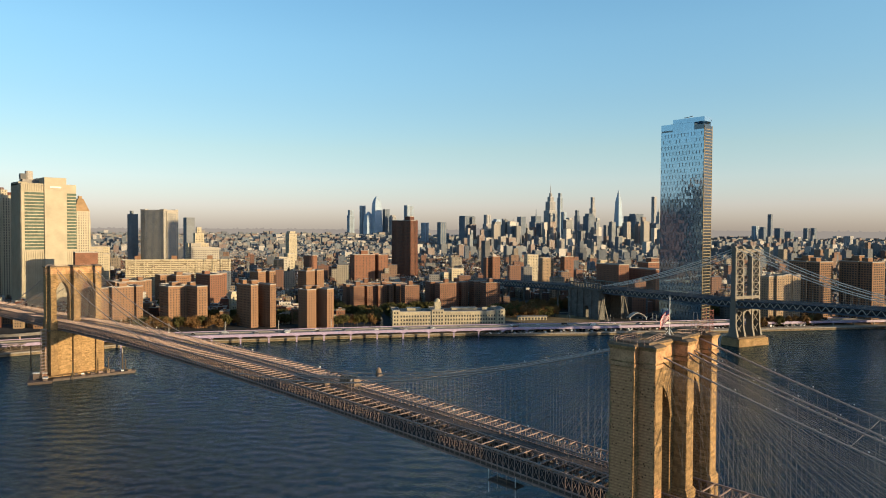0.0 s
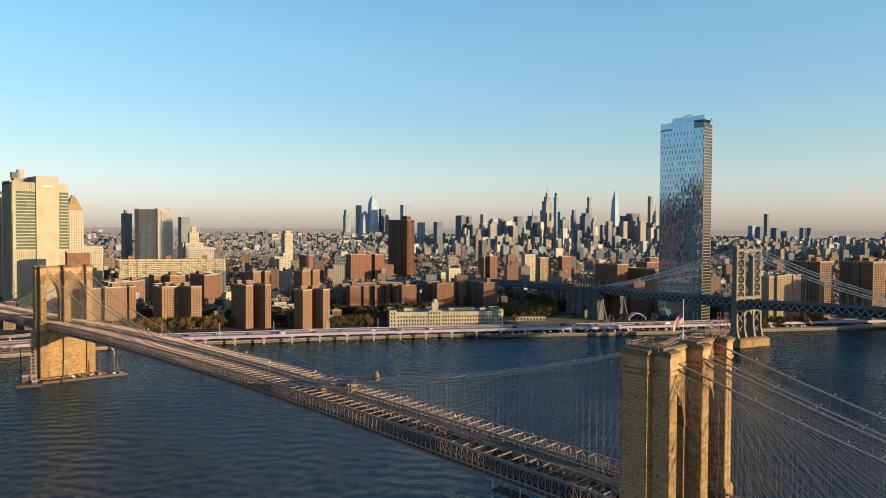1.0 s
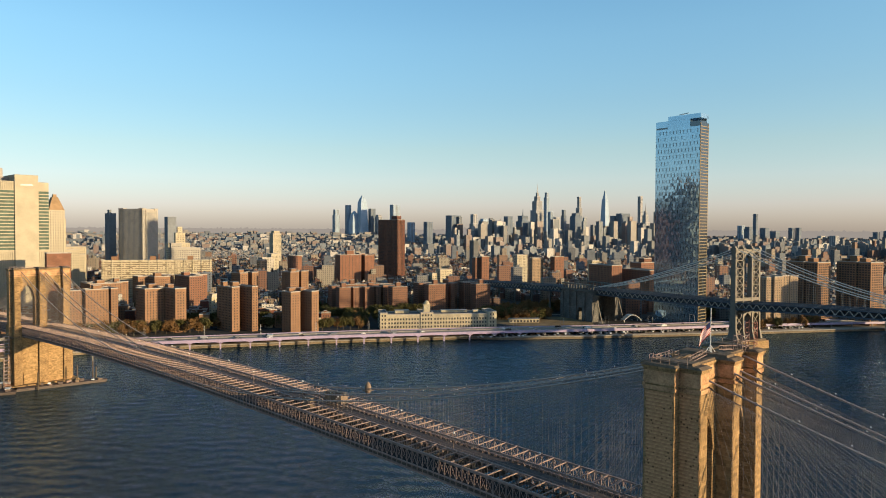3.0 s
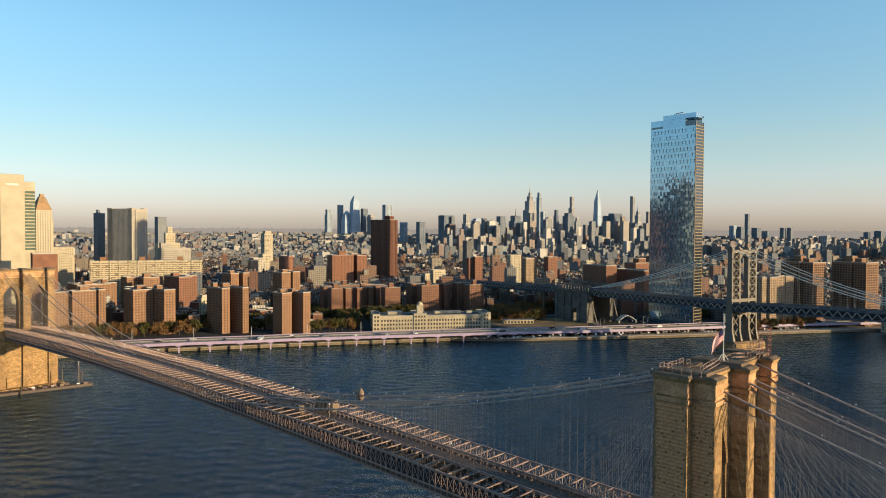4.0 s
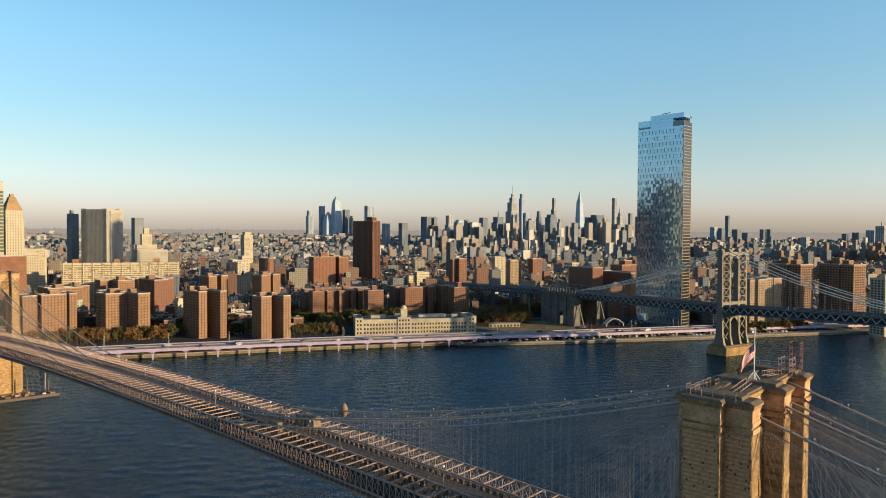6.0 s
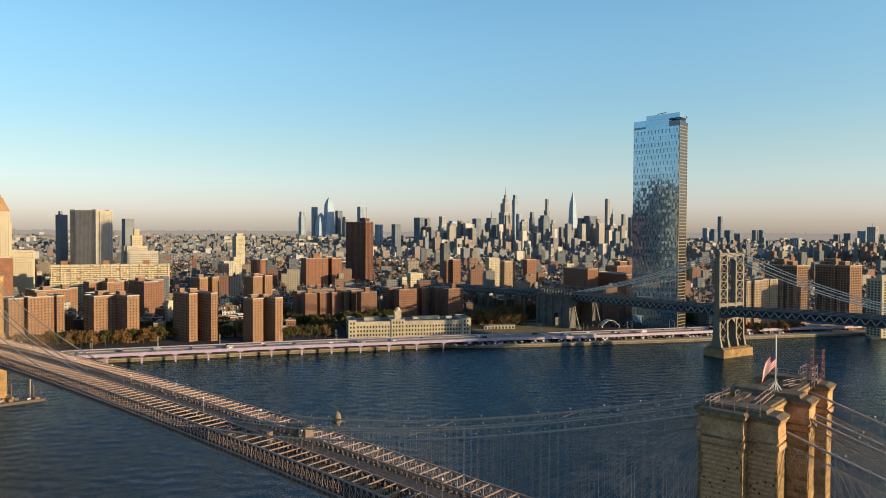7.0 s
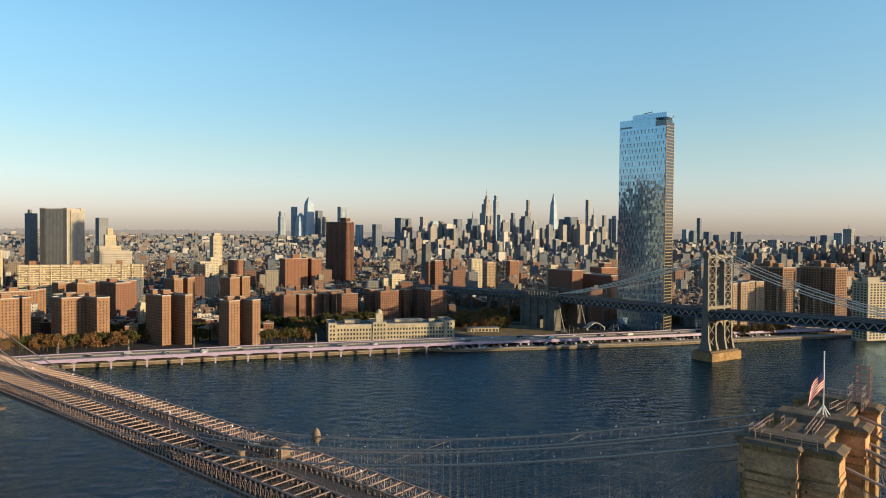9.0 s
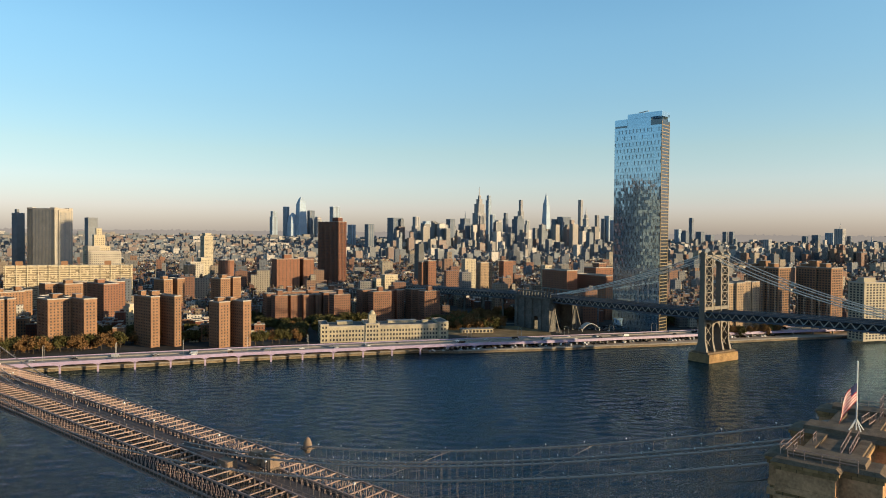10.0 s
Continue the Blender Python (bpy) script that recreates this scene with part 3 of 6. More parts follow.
g.sweep([(0, y, road_z(y) + 3.9) for y in ys], [(-2.5, 0), (2.5, 0), (2.5, -0.3), (-2.5, -0.3)])
part("promenade", g, TIMBER, deck, "raised boardwalk of worn grey timber")
for s in (-1, 1):
    g = Geo()
    g.tube([(s * 2.6, y, road_z(y) + 5.0) for y in ys], 0.07, 4)
    for y in ys:
        g.beam((s * 2.6, y, road_z(y) + 3.9), (s * 2.6, y, road_z(y) + 5.0), 0.08)
    part("handrail", g, STEEL, deck)
for x in (-12.9, -4.3, 4.3, 12.9):
    for name, dz, h in (("bottom_chord", LOW, 0.55), ("top_chord", HIGH, 0.45), ("middle_chord", 0.2, 0.35)):
        g = Geo()
        g.sweep([(x, y, road_z(y) + dz) for y in ys], [(-0.25, 0), (0.25, 0), (0.25, -h), (-0.25, -h)])
        part(name, g, STEEL, deck)
    g = Geo()
    y = -283.0
    while y < 769:
        a, b = road_z(y), road_z(y + PANEL)
        g.beam((x, y, a + LOW), (x, y, a + HIGH), 0.22 if abs(x) > 12 else 0.16, 0.2)
        if abs(x) > 12:
            g.beam((x, y, a + 0.2), (x, y + PANEL, b + HIGH - 0.3), 0.11)
            g.beam((x, y, a + HIGH - 0.3), (x, y + PANEL, b + 0.2), 0.11)
        else:
            g.beam((x, y, a + LOW), (x, y + PANEL, b + HIGH - 0.3), 0.09)
        y += PANEL
    part("truss_web", g, STEEL, deck, "close-set posts and crossed bars", "stuff")
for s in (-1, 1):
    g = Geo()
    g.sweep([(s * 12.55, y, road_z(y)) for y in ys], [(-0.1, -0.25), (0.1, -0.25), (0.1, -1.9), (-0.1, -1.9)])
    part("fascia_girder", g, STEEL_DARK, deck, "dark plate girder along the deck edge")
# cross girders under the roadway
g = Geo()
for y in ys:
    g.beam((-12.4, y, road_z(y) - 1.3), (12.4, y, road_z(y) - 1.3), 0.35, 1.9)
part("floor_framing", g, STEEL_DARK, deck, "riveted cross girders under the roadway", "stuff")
# overhead struts from the outer to the inner trusses
g = Geo()
g.beam((-4.35, 0, 0), (4.35, 0, 0), 0.30, 0.30)
strut = g.mesh("overhead_strut", STEEL)
for y in ys:
    if -160 < y < 486 and abs(y - Y_B) > 6.5:
        for s in (-1, 1):
            ob = part("overhead_strut", strut, STEEL, deck)
            ob.location = (s * 8.6, y, road_z(y) + HIGH - 0.1)
g = Geo()
for y in ys:
    if y >= 486:
        for s in (-1, 1):
            g.beam((s * 4.3, y, road_z(y) + HIGH), (s * 12.9, y, road_z(y) + HIGH), 0.42, 0.34)
part("strut_run", g, STEEL, deck, "overhead struts beyond the far tower", "stuff")


# ---- stone bridge: cables, hangers and stays ----
TOP, SAG = 83.2, 43.4


def cable_z(y, x=0.0):
    """Height of a cable along the bridge; the saddles follow the skewed towers."""
    yb, ym = 1.4 - 0.12 * x, Y_M - 0.02 * x
    if y < yb:
        k = (yb - y) / 284
        return TOP - (TOP - 30) * k - 46.0 * k * (1 - k)
    if y > ym:
        k = (y - ym) / 283
        return TOP - (TOP - 28) * k - 48.0 * k * (1 - k)
    mid = (yb + ym) / 2 + 0.4
    k = (y - mid) / (ym - mid)
    return SAG + (TOP - (0.5 - 0.045 * x if k < 0 else 0) - SAG) * k * k


LAMP = material("lamp_globe", (0.8, 0.8, 0.78), 0.3, 0, 0.05, 1.0)
near_left = 300
for x in (-12.9, -1.7, 1.7, 12.9):
    cable = thing("main_cable", "thick wrapped suspension cable with hangers and lamps", "bridge cable", "main cables of the stone bridge")
    g = Geo()
    g.tube([(x, y, cable_z(y, x)) for y in [-283 + 8 * k for k in range(132)]], 0.22, 8)
    part("cable", g, CABLE, cable, smooth=True)
    g = Geo()
    y = -281.0
    while y < 769:
        low, high = road_z(y) + HIGH, cable_z(y, x)
        if high > low + 0.6 and min(abs(y - Y_B), abs(y - Y_M)) > 9:
            if near_left > 0 and -20 < y < 150:
                h = Geo()
                h.beam((x, y, low), (x, y, high), 0.032)
                part("hanger", h, WIRE, cable)
                near_left -= 1
            else:
                g.beam((x, y, low), (x, y, high), 0.032)
            g.beam((x, y, high - 0.34), (x, y, high + 0.34), 0.52, 0.3)
        y += PANEL
    part("hanger_curtain", g, WIRE, cable, "thin wire ropes clamped to the cable", "stuff")
    g = Geo()
    for y_t, s in ((Y_B, 1), (Y_B, -1), (Y_M, -1), (Y_M, 1)):
        for k in range(24):
            reach = 14 + k * 4.58
            if s * reach + y_t < -283:
                continue
            yy = y_t + s * reach
            g.beam((x, y_t + s * (5.6 if abs(x) > 5 else 7.4) - 0.035 * x, 80.4 - k * 0.07), (x, yy, road_z(yy) + HIGH), 0.034)
    part("stay_fan", g, STAY, cable, "wire stays fanning out from the tower", "stuff")
    g = Geo()
    y = -280.0
    while y < 769:
        if min(abs(y - Y_B), abs(y - Y_M)) > 10:
            z = cable_z(y, x) if cable_z(y, x) > road_z(y) + 2 else road_z(y) + HIGH
            g.beam((x, y, z), (x, y, z + 0.6), 0.07, mat=0)
            g.ball(x, y, z + 0.8, 0.17, 1)
        y += PANEL * 4
    part("lamp_string", g, [WIRE, LAMP], cable, "small white globe lamps on short posts", "stuff")

# ties between neighbouring cables
for y in (-47.5, 47.5, 85.0):
    for s in (-1, 1):
        g = Geo()
        g.beam((s * 1.7, y, cable_z(y, s * 1.7)), (s * 12.9, y, cable_z(y, s * 12.9)), 0.08)
        solo("cable_tie", g, WIRE, "slim steel tie bar between two suspension cables", "tie bar", group="cable ties")

# ---- work on the stone bridge ----
def egg(x, y, z, w, h):
    """A wrapped work platform, round below and pointed above."""
    g = Geo()
    rings = [[(x + w / 2 * k * math.cos(2 * math.pi * i / 10), y + w / 2 * k * math.sin(2 * math.pi * i / 10), z + h * f) for i in range(10)] for f, k in ((0, 0.5), (0.18, 0.9), (0.4, 1.0), (0.7, 0.8), (0.9, 0.45), (1.0, 0.1))]
    for a, b in zip(rings, rings[1:]):
        g.hull(a, b, caps=False)
    g.face(rings[0][::-1])
    g.face(rings[-1])
    return g


t1 = thing("wrapped_platform", "beige wrapped egg-shaped work platform on a bridge cable", "work platform", "wrapped platforms")
part("wrap", egg(12.9, 137, 49.2, 2.7, 4.6), TARP, t1, smooth=True)
g = Geo()
g.box(12.9, 137, 50.3, 50.6, 2.9, 2.9)
part("platform", g, STEEL_DARK, t1)
for y, h in ((139.6, 3.6), (145.6, 3.0)):
    t1 = thing("wrapped_platform", "beige tarpaulin shelter round a bridge cable", "work platform", "wrapped platforms")
    g = Geo()
    g.box(1.9, y, 47.6, 47.6 + h, 3.4, 4.2, taper=0.8)
    part("wrap", g, TARP, t1)
    g = Geo()
    g.box(1.9, y, 47.2, 47.6, 4.0, 5.0)
    part("platform", g, STEEL_DARK, t1)
t1 = thing("wrapped_platform", "beige tarpaulin shelter at the boardwalk side", "work platform", "wrapped platforms")
g = Geo()
g.box(-3.6, 152, 43.6, 48.2, 3.4, 5.4, taper=0.9)
part("wrap", g, TARP, t1)
for x, y in ((-6, 149), (-6, 155), (-2.4, 149), (-2.4, 155)):
    g = Geo()
    g.beam((x, y, 42.8), (x, y, 49.0), 0.12)
    part("post", g, STEEL, t1)
rig = thing("hanging_scaffold", "dark work scaffold hung below the bridge deck", "scaffold")
g = Geo()
g.box(-12.5, 46, 34.3, 34.9, 4.0, 11)
part("platform", g, STEEL_DARK, rig)
for y in (41, 44.5, 48, 51.5):
    g = Geo()
    g.beam((-14.0, y, 30.8 if y in (41, 51.5) else 33), (-14.0, y, 38), 0.16)
    part("hanging_rod", g, WHITE if y in (41, 51.5) else STEEL, rig)
g = Geo()
g.beam((-14.2, 41, 35.9), (-14.2, 51.5, 35.9), 0.1)
part("rail", g, STEEL, rig)

RED = material("red_cloth", (0.45, 0.03, 0.04), 0.8, 0, 0.1, 1.0)
NAVY = material("navy_cloth", (0.02, 0.03, 0.10), 0.8, 0, 0.1, 1.0)
pole = thing("flagpole", "white metal flagpole on four braced legs", "flagpole", at=pose(-0.2, -0.6, 84.25))
g = Geo()
g.tube([(0, 0, 0), (0, 0, 5), (0.001, 0, 10)], 0.10, 8)
mast_part = part("mast", g, WHITE, pole, smooth=True)
for a in range(4):
    g = Geo()
    g.beam((1.1 * math.cos(a * math.pi / 2 + 0.7), 1.1 * math.sin(a * math.pi / 2 + 0.7), 0), (0, 0, 1.7), 0.12)
    part("leg", g, WHITE, pole)
g = Geo()
g.ball(0, 0, 10.1, 0.16)
part("finial", g, WHITE, mast_part)


def cloth(u, v):
    """A point of the hanging flag: u along its length, v from its foot to its head."""
    fall = 2.0 * u + 1.2 * u * u
    out = 3.3 * u - 0.7 * u * u
    wave = 0.28 * math.sin(5.5 * u + 2.2 * v) * u
    return (-0.76 * out - 0.65 * wave - 0.1, 0.65 * out - 0.76 * wave, 4.3 + 2.7 * v - fall)


flag = thing("flag", "red and white striped flag with a navy corner at half mast", "flag", at=pose(-0.2, -0.6, 84.25))
for i in range(13):
    g = Geo()
    n = 12
    for k in range(n):
        u0, u1 = k / n, (k + 1) / n
        if i >= 7 and u1 <= 0.34:
            continue
        v0, v1 = i / 13, (i + 1) / 13
        a, b, c, d = cloth(u0, v0), cloth(u1, v0), cloth(u1, v1), cloth(u0, v1)
        g.face([a, b, c, d])
        off = Vector((0.02, 0.02, 0))
        g.face([tuple(Vector(p) + off) for p in (d, c, b, a)])
    part("stripe", g, RED if i % 2 == 0 else WHITE, flag)
g = Geo()
for k in range(4):
    for j in range(7, 13):
        a, b, c, d = cloth(k / 12, j / 13), cloth((k + 1) / 12, j / 13), cloth((k + 1) / 12, (j + 1) / 13), cloth(k / 12, (j + 1) / 13)
        g.face([a, b, c, d])
        g.face([tuple(Vector(p) + Vector((0.02, 0.02, 0))) for p in (d, c, b, a)])
part("canton", g, NAVY, flag, "navy corner")

# scaffolds on the near tower's roof
RUST = material("red_oxide_tube", (0.30, 0.10, 0.07), 0.7, 0.1, 0.2, 1.0)
for x0, nx, y0, top, mat, label in ((8.6, 3, -4.6, 87.6, STEEL, "tan tube scaffold on the bridge tower roof"), (15.6, 2, -4.8, 90.2, RUST, "tall red tube scaffold on the bridge tower roof")):
    sc = thing("roof_scaffold", label, "scaffold", "roof scaffolds")
    for i in range(nx):
        for y in (y0, y0 + 2.0):
            g = Geo()
            g.beam((x0 + i * 2.2, y, 83.4), (x0 + i * 2.2, y, top), 0.10)
            part("upright", g, mat, sc)
    z = 84.8
    while z < top:
        for y in (y0, y0 + 2.0):
            g = Geo()
            g.beam((x0, y, z), (x0 + (nx - 1) * 2.2, y, z), 0.08)
            part("ledger", g, mat, sc)
        for i in range(nx):
            g = Geo()
            g.beam((x0 + i * 2.2, y0, z), (x0 + i * 2.2, y0 + 2.0, z), 0.08)
            part("transom", g, mat, sc)
        g = Geo()
        g.beam((x0, y0, z - 1.2), (x0 + (nx - 1) * 2.2, y0, z), 0.06)
        part("brace", g, mat, sc)
        z += 1.25
for x, y in ((-16.6, 5.0), (-9.5, 4.0)):
    sc = thing("roof_scaffold", "small tube frame on the bridge tower roof", "scaffold")
    for dx in (-1, 1):
        for dy in (-0.8, 0.8):
            g = Geo()
            g.beam((x + dx, y + dy, 83.5), (x + dx, y + dy, 85.2), 0.09)
            part("upright", g, STEEL, sc)
    for z in (84.4, 85.15):
        for dy in (-0.8, 0.8):
            g = Geo()
            g.beam((x - 1, y + dy, z), (x + 1, y + dy, z), 0.07)
            part("ledger", g, STEEL, sc)


# ---- steel bridge ----
MB = pose(524, 180, 0, 0, 0, -18.06)


def mb_deck_z(v):
    """Top of the truss along the steel bridge, v metres from the tower towards the city."""
    if v < 0:
        return 44.5 + 6.5 * (1 - ((v + 224) / 224) ** 2)
    return 44.5 - v * 0.012 if v < 235 else 41.7 - (v - 235) * 0.034


def steel_tower():
    tower = thing("steel_tower", "brown-grey riveted steel bridge tower on a stone pier", "bridge tower", at=MB)
    g = Geo()
    g.box(0, 0, -3, 7.5, 43, 22, taper=0.97)
    part("stone_pier", g, GRANITE, tower, "sunlit brown stone pier")
    g = Geo()
    g.box(0, 0, 7.5, 9.0, 40, 17)
    part("pier_cap", g, GRANITE_TOP, tower)
    for x in (-17.0, -6.4, 6.4, 17.0):
        g = Geo()
        g.box(x, 0, 9, 18, 2.6, 12.0, taper=0.62)
        g.box(x, 0, 18, 34, 1.9, 7.4, taper=0.9)
        g.box(x, 0, 34, 95, 1.9, 6.0, taper=0.78)
        leg = part("leg", g, TOWER_STEEL, tower)
        g = Geo()
        g.box(x, 0, 95, 97.0, 3.0, 6.6)
        g.box(x, 0, 97.0, 98.4, 2.0, 4.0)
        g.ball(x, 0, 99.0, 0.9)
        part("finial", g, TOWER_STEEL, leg)
    for c in (-11.7, 11.7):
        for y in (-2.3, 2.3):
            for k in range(6):
                g = Geo()
                z0, z1 = 46 + k * 7.8, 46 + (k + 1) * 7.8
                g.beam((c - 5, y, z0), (c + 5, y, z1), 0.6)
                g.beam((c + 5, y, z0), (c - 5, y, z1), 0.6)
                g.beam((c - 5, y, z1), (c + 5, y, z1), 0.7)
                part("lattice_panel", g, TOWER_STEEL, tower)
            for z0, z1 in ((11, 22), (22, 33)):
                g = Geo()
                g.beam((c - 5, y, z0), (c + 5, y, z1), 0.7)
                g.beam((c + 5, y, z0), (c - 5, y, z1), 0.7)
                part("lattice_panel", g, TOWER_STEEL, tower)
    for y in (-2.4, 2.4):
        for z0, z1 in ((92.5, 95.5), (46.0, 49.0)):
            g = Geo()
            g.box(0, y, z0, z1, 36, 0.6)
            part("cross_girder", g, TOWER_STEEL, tower)
        g = Geo()
        g.loft([[(x, y - 0.3, 92.5 - 6.0 * (x / 6.0) ** 2 - 0.8), (x, y + 0.3, 92.5 - 6.0 * (x / 6.0) ** 2 - 0.8), (x, y + 0.3, 92.6), (x, y - 0.3, 92.6)] for x in [-5.5 + 0.5 * k for k in range(23)]])
        part("portal_arch", g, TOWER_STEEL, tower)
        for c in (-11.7, 0, 11.7):
            g = Geo()
            g.loft([[(c + x, y - 0.3, 34.0 - 5.0 * (x / 5.0) ** 2), (c + x, y + 0.3, 34.0 - 5.0 * (x / 5.0) ** 2), (c + x, y + 0.3, 35.4), (c + x, y - 0.3, 35.4)] for x in [-5.2 + 0.52 * k for k in range(21)]])
            part("lower_arch", g, TOWER_STEEL, tower)
    return tower


steel_tower()
mdeck = thing("steel_bridge_deck", "blue-grey two-level truss deck of a suspension bridge", "bridge deck", at=MB)
vs = [-470 + 6.2 * k for k in range(int(1100 / 6.2))]
for x in (-17, -6.5, 6.5, 17):
    for name, dz, h in (("top_chord", 0, 0.9), ("bottom_chord", -5.3, 1.3)):
        g = Geo()
        g.sweep([(x, v, mb_deck_z(v) + dz) for v in vs], [(-0.4, 0), (0.4, 0), (0.4, -h), (-0.4, -h)])
        part(name, g, BLUE_STEEL, mdeck)
    if abs(x) > 10:
        g = Geo()
        for i in range(2 * len(vs) - 2):
            v = vs[0] + i * 3.9
            if v + 3.9 < vs[-1]:
                a, b = mb_deck_z(v), mb_deck_z(v + 3.9)
                g.beam((x, v, a - 5.4 if i % 2 else a - 0.6), (x, v + 3.9, b - 0.6 if i % 2 else b - 5.4), 0.6, 0.6)
        part("truss_web", g, PALE_STEEL, mdeck, "zigzag truss bars in pale paint", "stuff")
g = Geo()
g.sweep([(0, v, mb_deck_z(v)) for v in vs], [(-17, -0.6), (17, -0.6), (17, -1.2), (-17, -1.2)])
part("upper_roadway", g, ASPHALT, mdeck)
g = Geo()
g.sweep([(0, v, mb_deck_z(v)) for v in vs], [(-17, -5.8), (17, -5.8), (17, -6.4), (-17, -6.4)])
part("lower_roadway", g, ASPHALT, mdeck)
g = Geo()
for v in vs:
    g.beam((-17.5, v, mb_deck_z(v) - 6.9), (17.5, v, mb_deck_z(v) - 6.9), 0.5, 1.0)
part("floor_framing", g, BLUE_STEEL, mdeck, "cross girders below the deck", "stuff")
for s in (-1, 1):
    g = Geo()
    for v in vs:
        g.beam((s * 17.4, v, mb_deck_z(v)), (s * 17.4, v, mb_deck_z(v) + 1.5), 0.15)
    g.sweep([(s * 17.4, v, mb_deck_z(v) + 1.5) for v in vs], [(-0.1, 0), (0.1, 0), (0.1, -0.2), (-0.1, -0.2)])
    part("fence", g, BLUE_STEEL, mdeck)
    g = Geo()
    for i, v in enumerate(vs[:-1]):
        a, b = mb_deck_z(v), mb_deck_z(vs[i + 1])
        g.beam((s * 6.5, v, a - 6.2), (s * 6.5, v, a), 0.9, 0.9)
        g.beam((s * 6.5, v + 3.1, a - 6.2), (s * 6.5, v + 3.1, a), 0.6, 0.6)
        g.beam((s * 6.5, v, a - 4.0), (s * 6.5, vs[i + 1], b - 4.0), 0.6, 1.6)
    part("inner_truss", g, BLUE_STEEL, mdeck, "dark inner truss beside the tracks", "stuff")


def mb_cable_z(v):
    if v < 0:
        return 50.0 + 46.5 * ((v + 224) / 224) ** 2
    k = v / 200
    return 96.5 - 52.5 * k - 16 * k * (1 - k)


for x in (-15.5, -6.4, 6.4, 15.5):
    cable = thing("steel_bridge_cable", "pale suspension cable of the steel bridge with hangers", "bridge cable", "main cables of the steel bridge", at=MB)
    g = Geo()
    g.tube([(x, v, mb_cable_z(v)) for v in [-440 + 8 * k for k in range(84)] if v < 201], 0.38, 8)
    part("cable", g, CABLE_PALE, cable, smooth=True)
    g = Geo()
    for i, v in enumerate(vs):
        if v < 198 and abs(v) > 6:
            if mb_cable_z(v) > mb_deck_z(v) + 1:
                g.beam((x, v, mb_deck_z(v)), (x, v, mb_cable_z(v)), 0.07, mat=1)
    part("hanger_curtain", g, [PALE_STEEL, BLUE_STEEL], cable, "thin hangers under the cable", "stuff")


def anchorage():
    a = thing("bridge_anchorage", "massive grey granite bridge anchorage with an arched passage", "anchorage", at=MB)
    # solid masonry either side of an arched street passage
    for u, w, v0, v1 in ((-17.5, 9, 195, 214.5), (17.5, 9, 195, 214.5), (0, 44, 223.5, 255)):
        g = Geo()
        g.box(u, (v0 + v1) / 2, LAND - 0.5, 38.5, w, v1 - v0)
        part("body", g, ANCHOR_STONE, a)
    g = Geo()
    g.loft([[(-21.9, v, 14 + math.sqrt(max(0, 20.25 - (v - 219) ** 2))), (21.9, v, 14 + math.sqrt(max(0, 20.25 - (v - 219) ** 2))), (21.9, v, 38.4), (-21.9, v, 38.4)] for v in [214.5 + k * 0.375 for k in range(25)]])
    part("passage_vault", g, ANCHOR_STONE, a)
    # raking struts of the last span
    for x in (-17, 17):
        g = Geo()
        g.beam((x, 184, LAND), (x, 194, 30), 0.9, 1.2)
        part("raking_strut", g, TOWER_STEEL, a)
    for s in (-1, 1):
        for v in (197, 211, 227, 240, 253):
            g = Geo()
            g.box(s * 22, v, LAND - 0.5, 37, 3.0, 5.0, taper=0.95)
            part("buttress", g, ANCHOR_STONE, a)
        g = Geo()
        g.box(s * 20, 225, 38.5, 40.5, 9, 63)
        part("cornice", g, ANCHOR_STONE, a)
        g = Geo()
        for k in range(12):
            g.box(s * 20.5, 196 + k * 5.3, 40.5, 46.0, 1.1, 1.1)
        g.box(s * 20.5, 225, 46.0, 47.4, 3.0, 62)
        part("colonnade", g, ANCHOR_STONE, a)
    return a


anchorage()
for v in (290, 330, 372, 414, 456, 500, 544, 588):
    for x in (-14, 14):
        h = mb_deck_z(v) - 7.3
        g = Geo()
        g.box(x, v, LAND - 0.5, h, 2.0, 2.0)
        g.box(x, v, h - 1.2, h, 3.4, 3.4)
        part("approach_pier", g, ANCHOR_STONE, mdeck)


# ---- waterfront highway ----
HIGHWAY = [(-420, 640, -1.6), (-160, 640, -1.6), (-40, 625, -1.6), (40, 596, -1.6), (113, 556, -1.6), (152, 533, -1.6), (192, 508, -1.6), (231, 486, -1.6), (270, 461, -1.6), (320, 428, -1.8), (369, 397, -2.0), (424, 362, -2.4), (474, 326, -2.8), (527, 290, -2.8), (585, 252, -2.8), (650, 210, -2.8), (706, 170, -2.8), (800, 100, -2.8), (1000, -55, -2.8), (1300, -220, -2.8)]  # its line and its height against 10.4 m
viaduct = thing("elevated_highway", "elevated riverside highway with a lilac painted edge girder", "highway")
g = Geo()
g.sweep(HIGHWAY, [(-1, 10.4), (28, 10.4), (28, 9.6), (-1, 9.6)])
part("roadway", g, HIGHWAY_TOP, viaduct)
for o in (-1.2, 27.6):
    g = Geo()
    g.sweep(HIGHWAY, [(o, 11.1), (o + 0.6, 11.1), (o + 0.6, 8.5), (o, 8.5)])
    part("edge_girder", g, LILAC, viaduct, "lilac painted steel girder")
g = Geo()
g.sweep(HIGHWAY, [(13.2, 11.4), (13.8, 11.4), (13.8, 10.4), (13.2, 10.4)])
part("median_barrier", g, CONCRETE, viaduct)
pier = Geo()
pier.box(0, 0.5, LAND - 4, 8.0, 1.3, 1.3)
pier.box(0, 26.0, LAND - 4, 8.0, 1.3, 1.3)
pier.box(0, 13.3, 8.2, 9.5, 1.2, 27.6)
